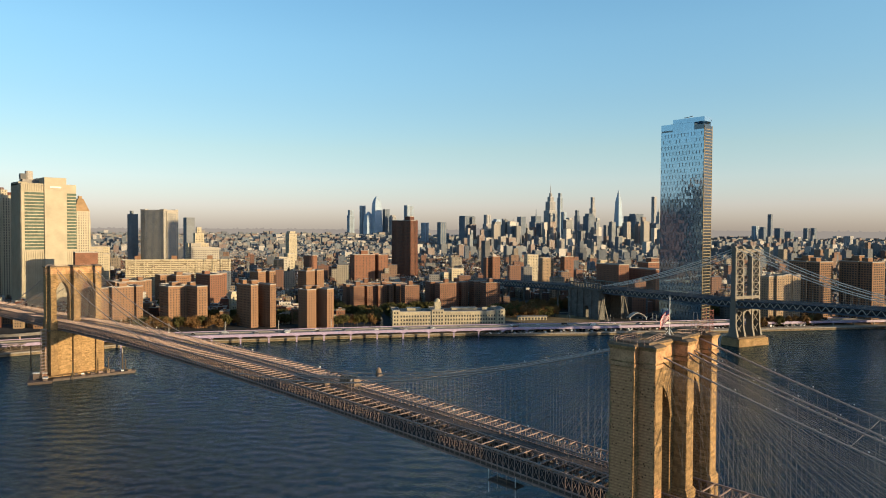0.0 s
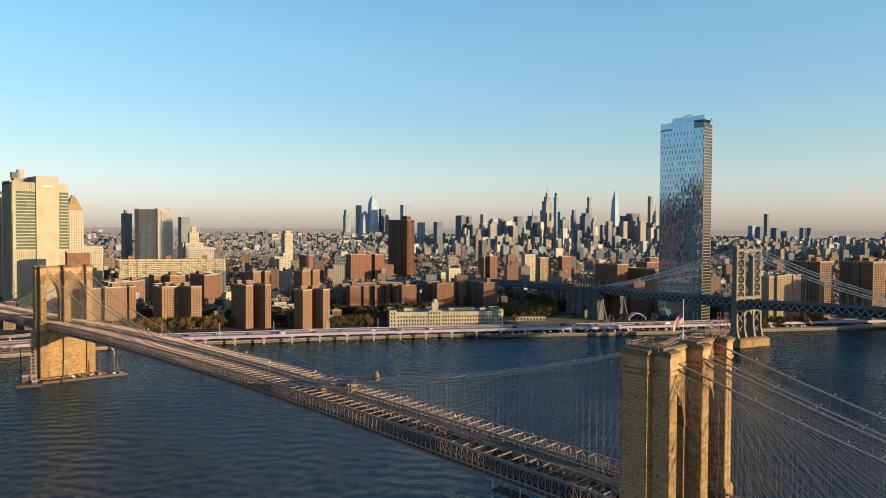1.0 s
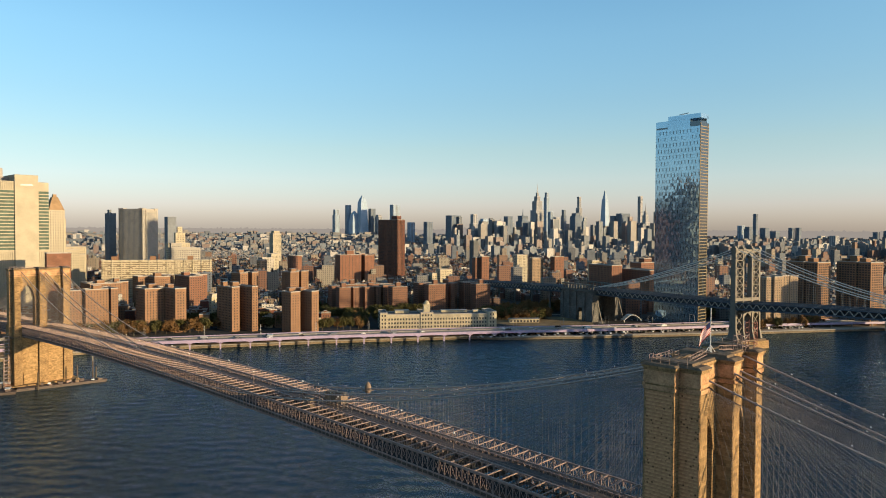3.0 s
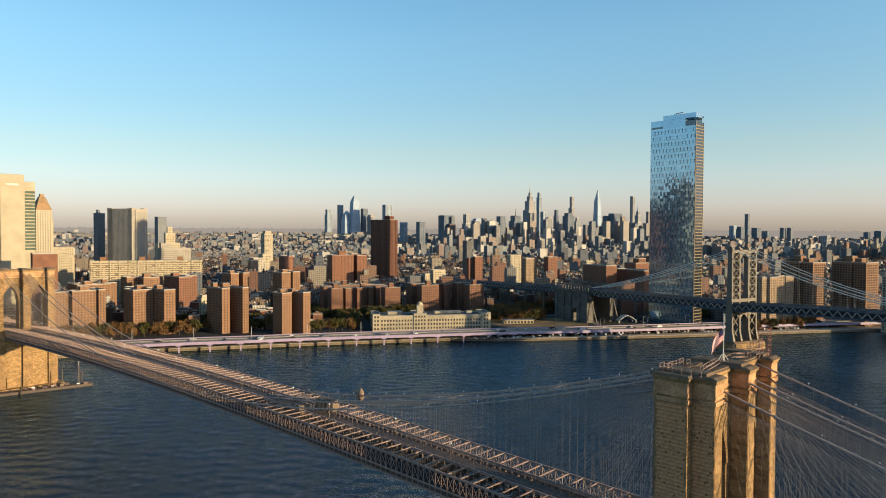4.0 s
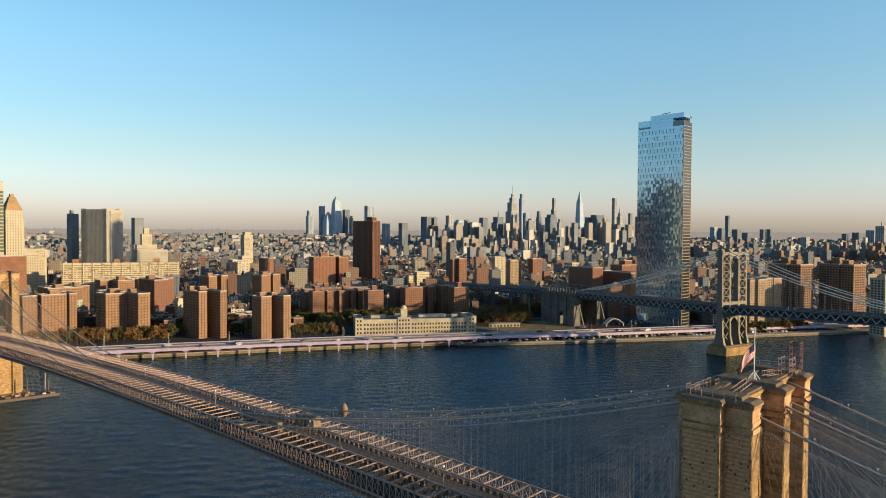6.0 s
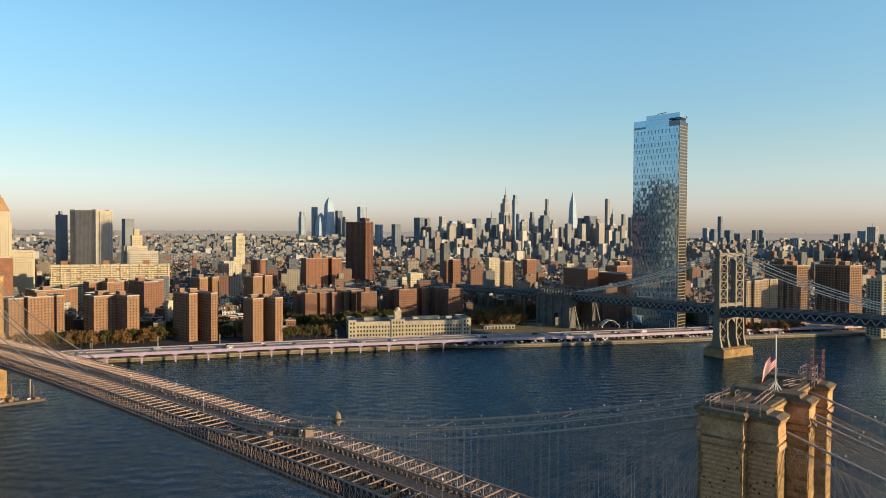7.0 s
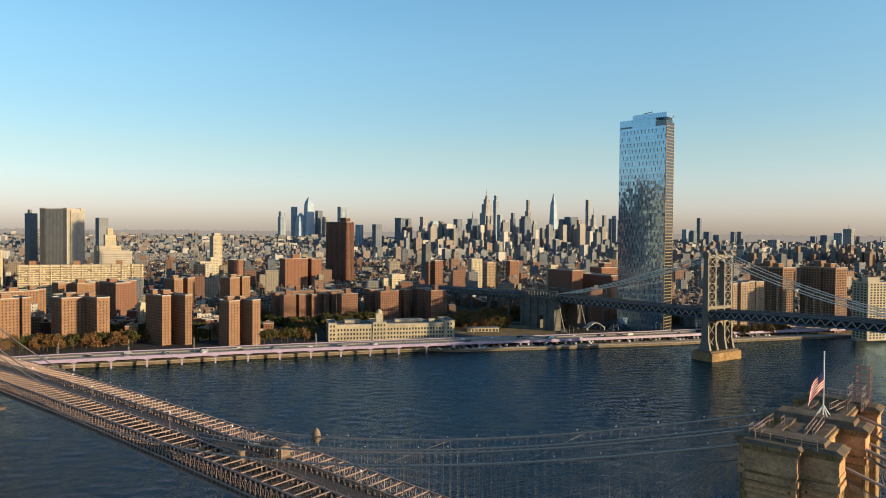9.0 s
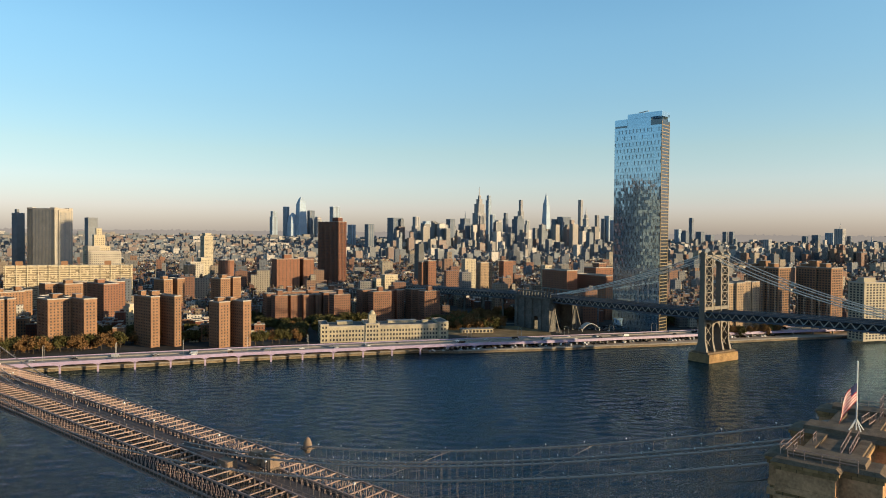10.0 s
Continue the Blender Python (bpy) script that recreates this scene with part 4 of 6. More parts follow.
for o in (-0.9, 27.5):
    for e in (-1, 1):
        pier.loft([[(e * a, o - 0.3, 8.5 - h), (e * a, o + 0.3, 8.5 - h), (e * a, o + 0.3, 8.7), (e * a, o - 0.3, 8.7)] for a, h in ((0.3, 1.9), (1.0, 1.1), (2.0, 0.45), (3.4, 0.05))])
pier_mesh = pier.mesh("pier", LILAC)
plain = Geo()
plain.box(0, 0.5, LAND - 4, 8.6, 1.3, 1.3)
plain.box(0, 26.0, LAND - 4, 8.6, 1.3, 1.3)
plain.box(0, 13.3, 8.4, 9.5, 1.2, 27.6)
plain_mesh = plain.mesh("pier", CONCRETE)
for p, a in along(HIGHWAY, 27.0, 13):
    ob = part("pier", pier_mesh if 40 < p[0] < 430 else plain_mesh, LILAC, viaduct)
    ob.matrix_basis = pose(p[0], p[1], p[2], 0, 0, a)


# ---- buildings by the river ----
FOOT = []  # plots already built on: x, y, radius


def panes(g, w, d, x, y, z0, z1, bay, storey, ww, wh, faces="sewn", skip=0.0, rnd=None, proud=0.05):
    """Window panes in even rows on the sides of a block."""
    rows = int((z1 - z0 - 1.0) / storey)
    for side in faces:
        length = w if side in "sn" else d
        n = max(1, int((length - 0.8) / bay))
        for r in range(rows):
            zc = z0 + 1.6 + r * storey + wh / 2
            for k in range(n):
                if skip and rnd.random() < skip:
                    continue
                o = (k - (n - 1) / 2) * bay
                if side == "s":
                    g.box(x + o, y - d / 2, zc - wh / 2, zc + wh / 2, ww, 2 * proud)
                elif side == "n":
                    g.box(x + o, y + d / 2, zc - wh / 2, zc + wh / 2, ww, 2 * proud)
                elif side == "w":
                    g.box(x - w / 2, y + o, zc - wh / 2, zc + wh / 2, 2 * proud, ww)
                else:
                    g.box(x + w / 2, y + o, zc - wh / 2, zc + wh / 2, 2 * proud, ww)


def block(name, x, y, rot, wings, wall, label, category="apartment building", group="", bay=3.1, storey=2.85, win=(1.15, 1.4), faces="sw", sheds=(), glass=None, coping=0.5):
    """A building of upright wings (x, y, width, depth, height in its own axes) with panes, coping, roof and rooftop sheds."""
    b = thing(name, label, category, group, at=pose(x, y, 0, 0, 0, rot))
    FOOT.append((x, y, max(math.hypot(abs(wx) + ww / 2, abs(wy) + wd / 2) for wx, wy, ww, wd, wh in wings)))
    for i, (wx, wy, ww, wd, wh) in enumerate(wings):
        g = Geo()
        g.box(wx, wy, LAND - 0.5, wh, ww, wd)
        shell = part("wall", g, wall, b)
        g = Geo()
        panes(g, ww, wd, wx, wy, LAND, wh, bay, storey, win[0], win[1], faces)
        if g.f:
            part("window_grid", g, glass or PANE, shell, "rows of small dark windows", "stuff")
        g = Geo()
        g.box(wx, wy, wh, wh + 0.15, ww - 0.5, wd - 0.5)
        cover = part("roof", g, ROOF, b)
        if coping:
            g = Geo()
            for ox, oy, lx, ly in ((0, -wd / 2, ww + 0.3, 0.4), (0, wd / 2, ww + 0.3, 0.4), (-ww / 2, 0, 0.4, wd + 0.3), (ww / 2, 0, 0.4, wd + 0.3)):
                g.box(wx + ox, wy + oy, wh, wh + coping * 2 + 0.01 * i, lx, ly)
            part("parapet", g, COPING, cover)
    for sx0, sy0, sw, sd, sh in sheds:
        base = wings[0][4]
        g = Geo()
        g.box(sx0, sy0, base, base + sh, sw, sd)
        g.box(sx0, sy0, base + sh, base + sh + 0.3, sw + 0.5, sd + 0.5, mat=1)
        part("roof_shed", g, [wall, COPING], b)
    return b


BROWN = "brown brick apartment block with a flat roof and small windows"
# brick blocks in staggered wings near the stone bridge
G1 = "brown brick riverside blocks"
block("apartment_block", 161, 675, 0, [(0, 0, 21, 24, 48), (16.8, -23, 12, 28, 48.6), (8, 20, 18, 28, 48.2)], BRICK, BROWN, group=G1, sheds=[(4, 6, 9, 8, 4), (14, -16, 6, 8, 4.5)])
block("apartment_block", 118, 712, 0, [(0, 0, 24, 14, 47), (16, 2, 7, 26, 47.4), (-20, 12, 14, 26, 46.4)], BRICK, BROWN, group=G1, sheds=[(2, 3, 8, 7, 4)])
block("apartment_block", 225, 610, 0, [(-4, 7, 9, 32, 50), (12, -4, 7, 34, 50.4), (8, 14, 24, 12, 49.7)], BRICK, "dark shaded brown brick apartment block with roof sheds", group=G1, sheds=[(4, 8, 8, 7, 4.5), (-6, 12, 5, 6, 5)])
block("apartment_block", 263, 560, 0, [(0, 0, 12, 17, 45.5), (17, -9, 9, 22, 46), (10, 12, 18, 12, 45.2)], BRICK, "sunlit brown brick apartment block by the highway", group=G1, sheds=[(4, 6, 8, 6, 3.5), (12, 0, 5, 8, 3.5)])
block("apartment_block", 251, 770, 0, [(0, 0, 17, 40, 53), (17, 8, 16, 18, 53.4)], BRICK_RED, "orange-red brick apartment block with a flat roof", group=G1, sheds=[(0, 8, 8, 8, 4)])
block("apartment_block", 170, 830, 0, [(0, 0, 38, 18, 44), (-10, 16, 16, 20, 44.5), (24, 14, 14, 24, 44.3)], BRICK, BROWN, group=G1, sheds=[(-4, 2, 9, 8, 4), (18, 8, 6, 6, 5)])
block("apartment_block", 262, 886, 0, [(0, 0, 22, 34, 46), (18, 14, 16, 20, 46.4), (-18, 10, 16, 18, 46.3)], BRICK, BROWN, group=G1, sheds=[(0, 0, 9, 8, 4.5)])
block("apartment_block", 345, 808, 0, [(0, 0, 12, 24, 51), (18, 0, 10, 22, 51.3)], BRICK, BROWN, group=G1, sheds=[(2, 2, 7, 7, 4)])
block("apartment_block", 394, 752, 0, [(-3, 0, 14, 22, 53), (16, 2, 12, 20, 53.4)], BRICK, BROWN, group=G1, sheds=[(2, 2, 8, 7, 4)])
block("apartment_block", 250, 705, 0, [(0, 0, 10, 12, 31), (0, 0.5, 6, 9, 34)], CREAM, "small cream building with a pitched roof edge", group="", storey=3.2)
block("school_building", 300, 645, -10, [(0, 0, 24, 14, 17), (8, 9, 12, 8, 18)], BRICK_DARK, "low brown brick building among trees", "school", storey=3.6, win=(2.2, 1.8))

# long cream building with a small domed stair tower
cream = block("market_building", 411, 488, -37, [(0, -15, 131, 30, 18.5), (-62, -15, 8, 32, 20.5), (60, -15, 10, 32, 20.5), (-14, -15, 14, 32, 20.5)], CREAM, "long cream stone building with rows of windows", "warehouse", bay=3.2, storey=4.2, win=(1.7, 2.2), faces="sw", sheds=[(-40, -10, 16, 10, 3), (20, -8, 30, 8, 2.5), (44, -14, 6, 5, 3)])
g = Geo()
g.box(-14, -26, 20, 29, 7, 7)
g.box(-14, -26, 29, 30, 7.8, 7.8)
ringp = [(-14 + 3.4 * math.cos(k * math.pi / 6), -26 + 3.4 * math.sin(k * math.pi / 6)) for k in range(12)]
for h0, h1, k0, k1 in ((30, 32, 1, 0.85), (32, 33.4, 0.85, 0.5), (33.4, 34, 0.5, 0.1)):
    g.hull([(-14 + (x + 14) * k0, -26 + (y + 26) * k0, h0) for x, y in ringp], [(-14 + (x + 14) * k1, -26 + (y + 26) * k1, h1) for x, y in ringp])
part("dome_tower", g, CREAM, cream, "small square tower with a rounded cap")

# courtyard blocks of red-brown brick
G2 = "red-brown brick courtyard blocks"
KV = "red-brown brick courtyard apartment block with towers on its roof"
for x, y, w, h in ((404, 650, 15, 37), (457, 602, 21, 38), (504, 580, 25, 40), (545, 534, 22, 41)):
    block("courtyard_block", x, y, -20, [(0, 0, w, 16, h), (0, 34, w, 16, h - 0.3)], BRICK_OLD, KV, group=G2, bay=2.8, sheds=[(0, 0, 6, 6, 5.5), (4, 4, 3, 3, 3)], coping=0.2)
block("courtyard_block", 437, 648, -20, [(0, 0, 46, 14, 36), (-16, -10, 6, 8, 36.2), (0, -10, 6, 8, 36.3), (16, -10, 6, 8, 36.4)], BRICK_OLD, KV, group=G2, bay=2.8, sheds=[(10, 2, 6, 6, 5)], coping=0.2)
block("courtyard_block", 530, 588, -20, [(0, 0, 36, 14, 39.4), (-10, -9, 7, 8, 39.6), (8, -9, 7, 8, 39.7)], BRICK_OLD, KV, group=G2, bay=2.8, sheds=[(4, 2, 6, 6, 5)], coping=0.2)
block("courtyard_block", 480, 680, -20, [(0, 0, 90, 14, 36), (-30, 20, 14, 40, 36.3), (30, 20, 14, 40, 36.4)], BRICK_OLD, KV, group=G2, bay=2.8, sheds=[(-30, 2, 6, 6, 6), (28, 2, 6, 6, 6), (0, 2, 5, 5, 5)], coping=0.2)

# long pale slab with balconies
slab = thing("apartment_slab", "long curving pale apartment slab with open balconies", "apartment building")
FOOT += [(238, 980, 40), (290, 953, 40), (340, 930, 40)]
pts = [(222, 979, 0), (255, 962, 0), (290, 944, 0), (325, 926, 0), (356, 909, 0)]
g = Geo()
g.sweep(pts, [(0, 66), (17, 66), (17, LAND - 0.5), (0, LAND - 0.5)])
part("wall", g, SLAB_PAINT, slab)
# window wall in a darkened copy of the slab's cream, shade painted in
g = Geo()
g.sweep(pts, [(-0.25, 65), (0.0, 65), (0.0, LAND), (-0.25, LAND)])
part("window_wall", g, SLAB_SHADE, slab, "recessed window wall in a shade-darkened cream")
rw = random.Random(31)
bays = along(pts, 4.1, 2)
for k in range(21):
    z = 4.4 + k * 2.95
    g = Geo()
    for n, (p, a) in enumerate(bays):
        deep = 1.7 if (n // 3 + k // 4) % 2 else 1.1
        if rw.random() < 0.95:
            g.box(p[0] + math.sin(radians(a)) * deep / 2, p[1] - math.cos(radians(a)) * deep / 2, z, z + rw.choice((1.2, 1.4, 1.6)), 4.0, deep, a)
        if rw.random() < 0.3:
            g.box(p[0] + math.sin(radians(a)) * 0.3, p[1] - math.cos(radians(a)) * 0.3, z + 1.0, z + 2.9, 1.8, 0.6, a)
    part("balcony_row", g, SLAB_PAINT, slab)
for n, (p, a) in enumerate(bays):
    if n % 3 == 0:
        g = Geo()
        g.box(p[0], p[1], LAND, 66.4, 0.7, 3.4, a)
        part("dividing_wall", g, SLAB_PAINT, slab)
for p, a in along(pts, 52.0, 24):
    g = Geo()
    g.box(p[0] - 4, p[1] + 8, 66, 71.5, 8, 6, a)
    part("roof_shed", g, BRICK, slab)

# tall brown tower and red brick slab behind
brown = block("residential_tower", 806, 1001, 0, [(0, 0, 19, 60, 133), (-2, -18, 12, 16, 141), (7.6, -28, 4.4, 6, 133.4)], BRICK_DARK, "tall dark brown brick residential tower", bay=3.6, storey=3.0, win=(1.9, 1.4))
g = Geo()
for k in range(6):
    g.box(-8.6 + k * 3.44, -30.3, LAND, 132.5, 1.0, 0.7)
for k in range(17):
    g.box(-9.75, -29 + k * 3.6, LAND, 132.5, 0.7, 1.0)
part("ribbing", g, BRICK_RED, brown, "upright red brick piers between the windows", "stuff")
block("brick_slab", 680, 985, -15, [(0, 0, 44, 24, 64), (38, -2, 20, 26, 63), (30, 10, 12, 18, 66)], BRICK_RED, "orange-red brick apartment slab with plain walls", bay=7, storey=3.0, win=(1.4, 1.3), sheds=[(4, 4, 14, 10, 8)])
block("brick_slab", 480, 872, 0, [(0, 0, 16, 16, 70)], BRICK_RED, "narrow orange-red brick tower with blank walls", bay=8)

# glass tower
def glass_tower():
    b = thing("glass_skyscraper", "tall blue glass skyscraper with a bronze edge and notched crown", "skyscraper", at=pose(630, 272, 0, 0, 0, -5))
    FOOT.append((642, 300, 52))
    W, D, H0 = 18.5, 58.0, 248.0
    g = Geo()
    g.box(W / 2, D / 2, LAND - 0.5, H0 - 6, W - 0.6, D - 0.6)
    part("core", g, DARK_GLASS, b)
    rnd = random.Random(4)
    nb, nf = 26, 64
    fh, fw = (H0 - 12 - LAND) / nf, D / nb
    bright, dark = Geo(), Geo()
    for r in range(nf):
        for c in range(nb):
            z0, y0 = LAND + r * fh, c * fw
            if (c + r // 2) % 2 == 0 and r % 2 == 0 and rnd.random() < 0.9:
                dark.box(-0.02, y0 + fw / 2, z0 + 0.4, z0 + fh * 1.25, 0.30, fw * 0.36)
            tilt, lean, x0 = rnd.uniform(-0.018, 0.018), rnd.uniform(-0.016, 0.016), -0.02
            bright.face([(x0 + tilt, y0 + fw, z0), (x0 - tilt, y0, z0), (x0 - tilt + lean, y0, z0 + fh - 0.12), (x0 + tilt + lean, y0 + fw, z0 + fh - 0.12)])
    part("curtain_wall", bright, TOWER_GLASS, b, "sheets of blue reflecting glass", "stuff")
    part("vent_pattern", dark, DARK_GLASS, b, "staggered dark vent strips", "stuff")
    g = Geo()
    for r in range(nf):
        z0 = LAND + r * fh
        g.box(W / 2, -0.05, z0 + fh - 0.9, z0 + fh, W, 0.5)
        g.box(W / 2, D + 0.05, z0 + fh - 0.9, z0 + fh, W, 0.5)
    for x in (0.2, W - 0.2):
        g.box(x, -0.05, LAND, H0 - 8, 0.7, 0.7)
    part("bronze_banding", g, BRONZE, b, "bronze floor bands on the narrow side", "stuff")
    g = Geo()
    g.box(W / 2, -0.02, LAND, H0 - 8, W - 0.2, 0.3)
    part("side_glass", g, DARK_GLASS, b)
    g = Geo()
    g.box(W / 2, D * 0.86, H0 - 10, H0 - 2.5, W, D * 0.28)
    g.box(W / 2, D * 0.36, H0 - 2.8, H0 + 2.6, W, D * 0.72)
    g.box(W - 2, D * 0.36, H0 - 10, H0, 4, D * 0.72)
    g.box(W / 2, D * 0.475, H0 - 12.2, H0 - 2.9, W, D * 0.50)
    part("crown", g, TOWER_GLASS, b)
    g = Geo()
    g.box(W * 0.5, D * 0.36, H0 - 10, H0 - 6.5, W * 0.9, D * 0.7)
    part("machine_floor", g, DARK_GLASS, b)
    g = Geo()
    g.beam((12, 28, H0 + 2.6), (12, 28, H0 + 6), 0.6)
    g.beam((12, 22, H0 + 6.5), (12, 34, H0 + 5.5), 0.8)
    part("roof_crane", g, PALE_STEEL, b)
    return b


glass_tower()

# blocks near the steel bridge
G3 = "brick blocks behind the steel bridge"
block("brick_slab", 700, 436, -20, [(0, 0, 18, 50, 65)], BRICK_RED, "red-brown brick slab block", group=G3)
block("brick_slab", 728, 396, -20, [(0, 0, 22, 58, 59)], BRICK_RED, "red-brown brick slab block", group=G3)
block("brick_slab", 790, 420, -20, [(0, 0, 40, 24, 66), (0, 2, 14, 12, 72)], BRICK_RED, "orange-red brick slab block with a roof house", group=G3)
block("residential_tower", 690, 208, -20, [(0, 0, 14, 14, 60), (14, 2, 12, 16, 61), (27, 0, 14, 14, 60.4), (-12, 3, 10, 14, 59.5)], TAN_BRICK, "sunlit tan brick tower in stepped bays", group=G3, bay=3.0)
for x, y, h in ((757, 190, 76), (790, 142, 76.5)):
    block("residential_tower", x, y, -20, [(0, 0, 24, 42, h), (-4, 6, 22, 22, h + 0.3)], BRICK, "tall brown brick apartment tower with dark balconies", group=G3, bay=3.4, win=(2.2, 1.7), sheds=[(-2, -8, 9, 8, 5), (2, 6, 10, 9, 7.5), (-4, 15, 7, 6, 4)])
block("residential_tower", 752, 84, -35, [(0, 0, 44, 20, 64)], LIMESTONE, "cream apartment tower with open balconies", group=G3, bay=4.4, win=(2.6, 1.8), sheds=[(-6, 2, 16, 8, 5)])

# office towers at the old centre
vz = block("telephone_tower", 90, 893, 0, [(0, 0, 62, 46, 168), (6.5, -1, 25, 48, 176), (-26, 6, 10, 34, 170)], LIMESTONE, "tall cream stone office tower with ribbed walls", "office tower", faces="", coping=0)
g = Geo()
for k in range(16):
    g.box(-29.5 + k * 1.95, -23.3, LAND, 84, 0.9, 0.9)
    g.box(-29.5 + k * 1.95, -23.3, 158, 167.5, 0.9, 0.9)
for k in range(5):
    g.box(21 + k * 2.2, -23.3, LAND, 84, 0.9, 0.9)
for k in range(20):
    g.box(-31.2, -21 + k * 2.2, LAND, 166, 0.9, 0.9)
part("ribbing", g, LIMESTONE, vz, "upright stone ribs", "stuff")
g = Geo()
for x, w in ((-14.5, 26), (25.5, 11)):
    g.box(x, -23.05, 85, 157, w, 0.3)
part("glazing", g, OFFICE_GLASS, vz)
g = Geo()
for k in range(18):
    for x, w in ((-14.5, 26), (25.5, 11)):
        g.box(x, -23.15, 85 + k * 4.0, 86.2 + k * 4.0, w, 0.5)
part("floor_banding", g, LIMESTONE, vz, "pale bands between the floors", "stuff")
g = Geo()
g.box(6.5, -25.15, 163, 165.2, 13, 0.3)
part("sign_bar", g, PANE, vz, "dark unreadable sign on the wall")
g = Geo()
g.box(-14, 6, 168, 174, 20, 14)
part("roof_house", g, CONCRETE, vz)
g = Geo()
g.box(-23, 3, 174, 181, 6, 7)
part("vent_house", g, OFFICE_DARK, vz)
g = Geo()
g.tube([(-15.5, 5, 174), (-15.5, 5, 180), (-15.499, 5, 184)], 4.6, 12)
g.hull([(-15.5 + 4.6 * math.cos(k * math.pi / 6), 5 + 4.6 * math.sin(k * math.pi / 6), 184) for k in range(12)], [(-15.5 + 4.2 * math.cos(k * math.pi / 6), 5 + 4.2 * math.sin(k * math.pi / 6), 184.8) for k in range(12)])
part("roof_drum", g, COPING, vz)
block("office_tower", 350, 1160, 26, [(0, 0, 38, 50, 146), (0, -24, 24, 8, 143), (15, -22, 8, 8, 147), (-15, -22, 8, 8, 147), (-15, 20, 8, 10, 147)], GREY_STONE, "grey stone office tower with long upright bays", "office tower", bay=2.6, storey=3.6, win=(0.8, 3.2), glass=HAZED_PANE)
block("office_tower", 328, 1226, 10, [(0, 0, 13, 14, 140), (-2, 0, 4, 6, 146)], HAZED_PANE, "dark glass office tower with plain walls", "office tower", faces="", coping=0)
block("office_tower", 690, 1770, 0, [(0, 0, 24, 20, 145)], HAZED_PANE, "slim dark glass tower", "office tower", faces="", coping=0)
block("office_tower", 777, 1390, 0, [(0, 0, 23, 16, 102), (0, 0, 16, 12, 108)], LIMESTONE, "white apartment tower with stepped top", "apartment tower", bay=3, storey=3)
block("office_tower", 75, 1023, 0, [(0, 0, 26, 20, 150), (2, -2, 14, 18, 158), (0, 2, 8, 8, 166)], LIMESTONE, "cream stone office tower with a stepped top", "office tower", bay=3.0, storey=3.6, win=(1.2, 2.4), coping=0)
block("office_tower", 118, 1245, 0, [(0, 0, 34, 30, 172), (-4, 0, 18, 20, 180)], BRICK_DARK, "dark brown office tower with a flat top", "office tower", bay=3.0, storey=3.6, win=(1.2, 2.0), coping=0)
block("municipal_tower", 195, 1092, 0, [(0, 0, 22, 22, 140), (-8, 6, 30, 24, 118)], LIMESTONE, "tan stone tower with a steep pyramid roof", "office tower", bay=3.4, storey=4.0, win=(1.3, 2.2), coping=0)
g = Geo()
g.box(195, 1092, 140, 160, 22, 22, taper=0.35)
g.box(195, 1092, 160, 164, 5, 5)
solo("pyramid_roof", g, material("weathered_roof_tiles", (0.34, 0.22, 0.12), 0.8, 0, 0.2, 0.2), "brown pyramid roof on a stone tower", "roof")
block("brick_slab", 105, 787, -10, [(0, 0, 24, 18, 84)], BRICK_RED, "orange brick building with a plain top wall", faces="")
block("office_tower", 954, 901, -20, [(0, 0, 12, 18, 91)], OFFICE_DARK, "dark narrow glass office tower", "tower", faces="", coping=0)
block("corner_building", 662, 712, -20, [(0, 0, 22, 16, 48), (-16, 4, 14, 14, 42)], CREAM, "cream stone corner building", "building", storey=3.6)
block("residential_tower", 852, 706, -20, [(0, 0, 10, 12, 68), (12, 2, 12, 14, 67.5)], LIMESTONE, "tall slab half white and half striped", bay=3.0)
block("residential_tower", 917, 712, -20, [(0, 0, 25, 14, 60)], TAN_BRICK, "sunlit tan brick apartment slab", bay=3.0)
block("brick_slab", 777, 725, -20, [(0, 0, 15, 15, 66), (-10, 6, 12, 12, 64)], BRICK_RED, "red brick apartment tower", bay=3.4)
block("brick_slab", 941, 680, -20, [(0, 0, 21, 14, 63)], BRICK_RED, "orange-red brick apartment tower", bay=3.4)
block("residential_tower", 764, 493, -20, [(0, 0, 13, 10, 67)], CREAM, "narrow cream apartment tower", bay=3.0)
block("residential_tower", 439, 903, 0, [(0, 0, 12, 12, 63)], TAN_BRICK, "tan brick apartment tower", bay=3.0)
block("residential_tower", 480, 960, 0, [(0, 0, 18, 14, 64), (14, 6, 10, 10, 60)], GREY_STONE, "plain grey stone apartment tower", bay=3.0)
block("residential_tower", 560, 1060, 0, [(0, 0, 16, 14, 66)], LIMESTONE, "pale stone apartment tower standing free", bay=3.0)
block("office_block", 420, 1130, -14, [(0, 0, 50, 26, 78), (-14, 6, 18, 16, 86)], GREY_STONE, "stepped grey stone office building", "office building", storey=3.6)
block("office_block", 468, 1258, -14, [(0, 0, 40, 30, 84), (4, 2, 18, 16, 104), (4, 2, 9, 9, 116)], CREAM, "cream stepped office building", "office building", storey=3.6)
block("office_block", 262, 1210, -14, [(0, 0, 34, 22, 80)], CREAM, "cream stone office building", "office building", storey=3.6)
block("courthouse", 222, 1130, -14, [(0, 0, 38, 26, 78), (20, 4, 16, 20, 70)], LIMESTONE, "pale stone public building", "office building", storey=4.0)

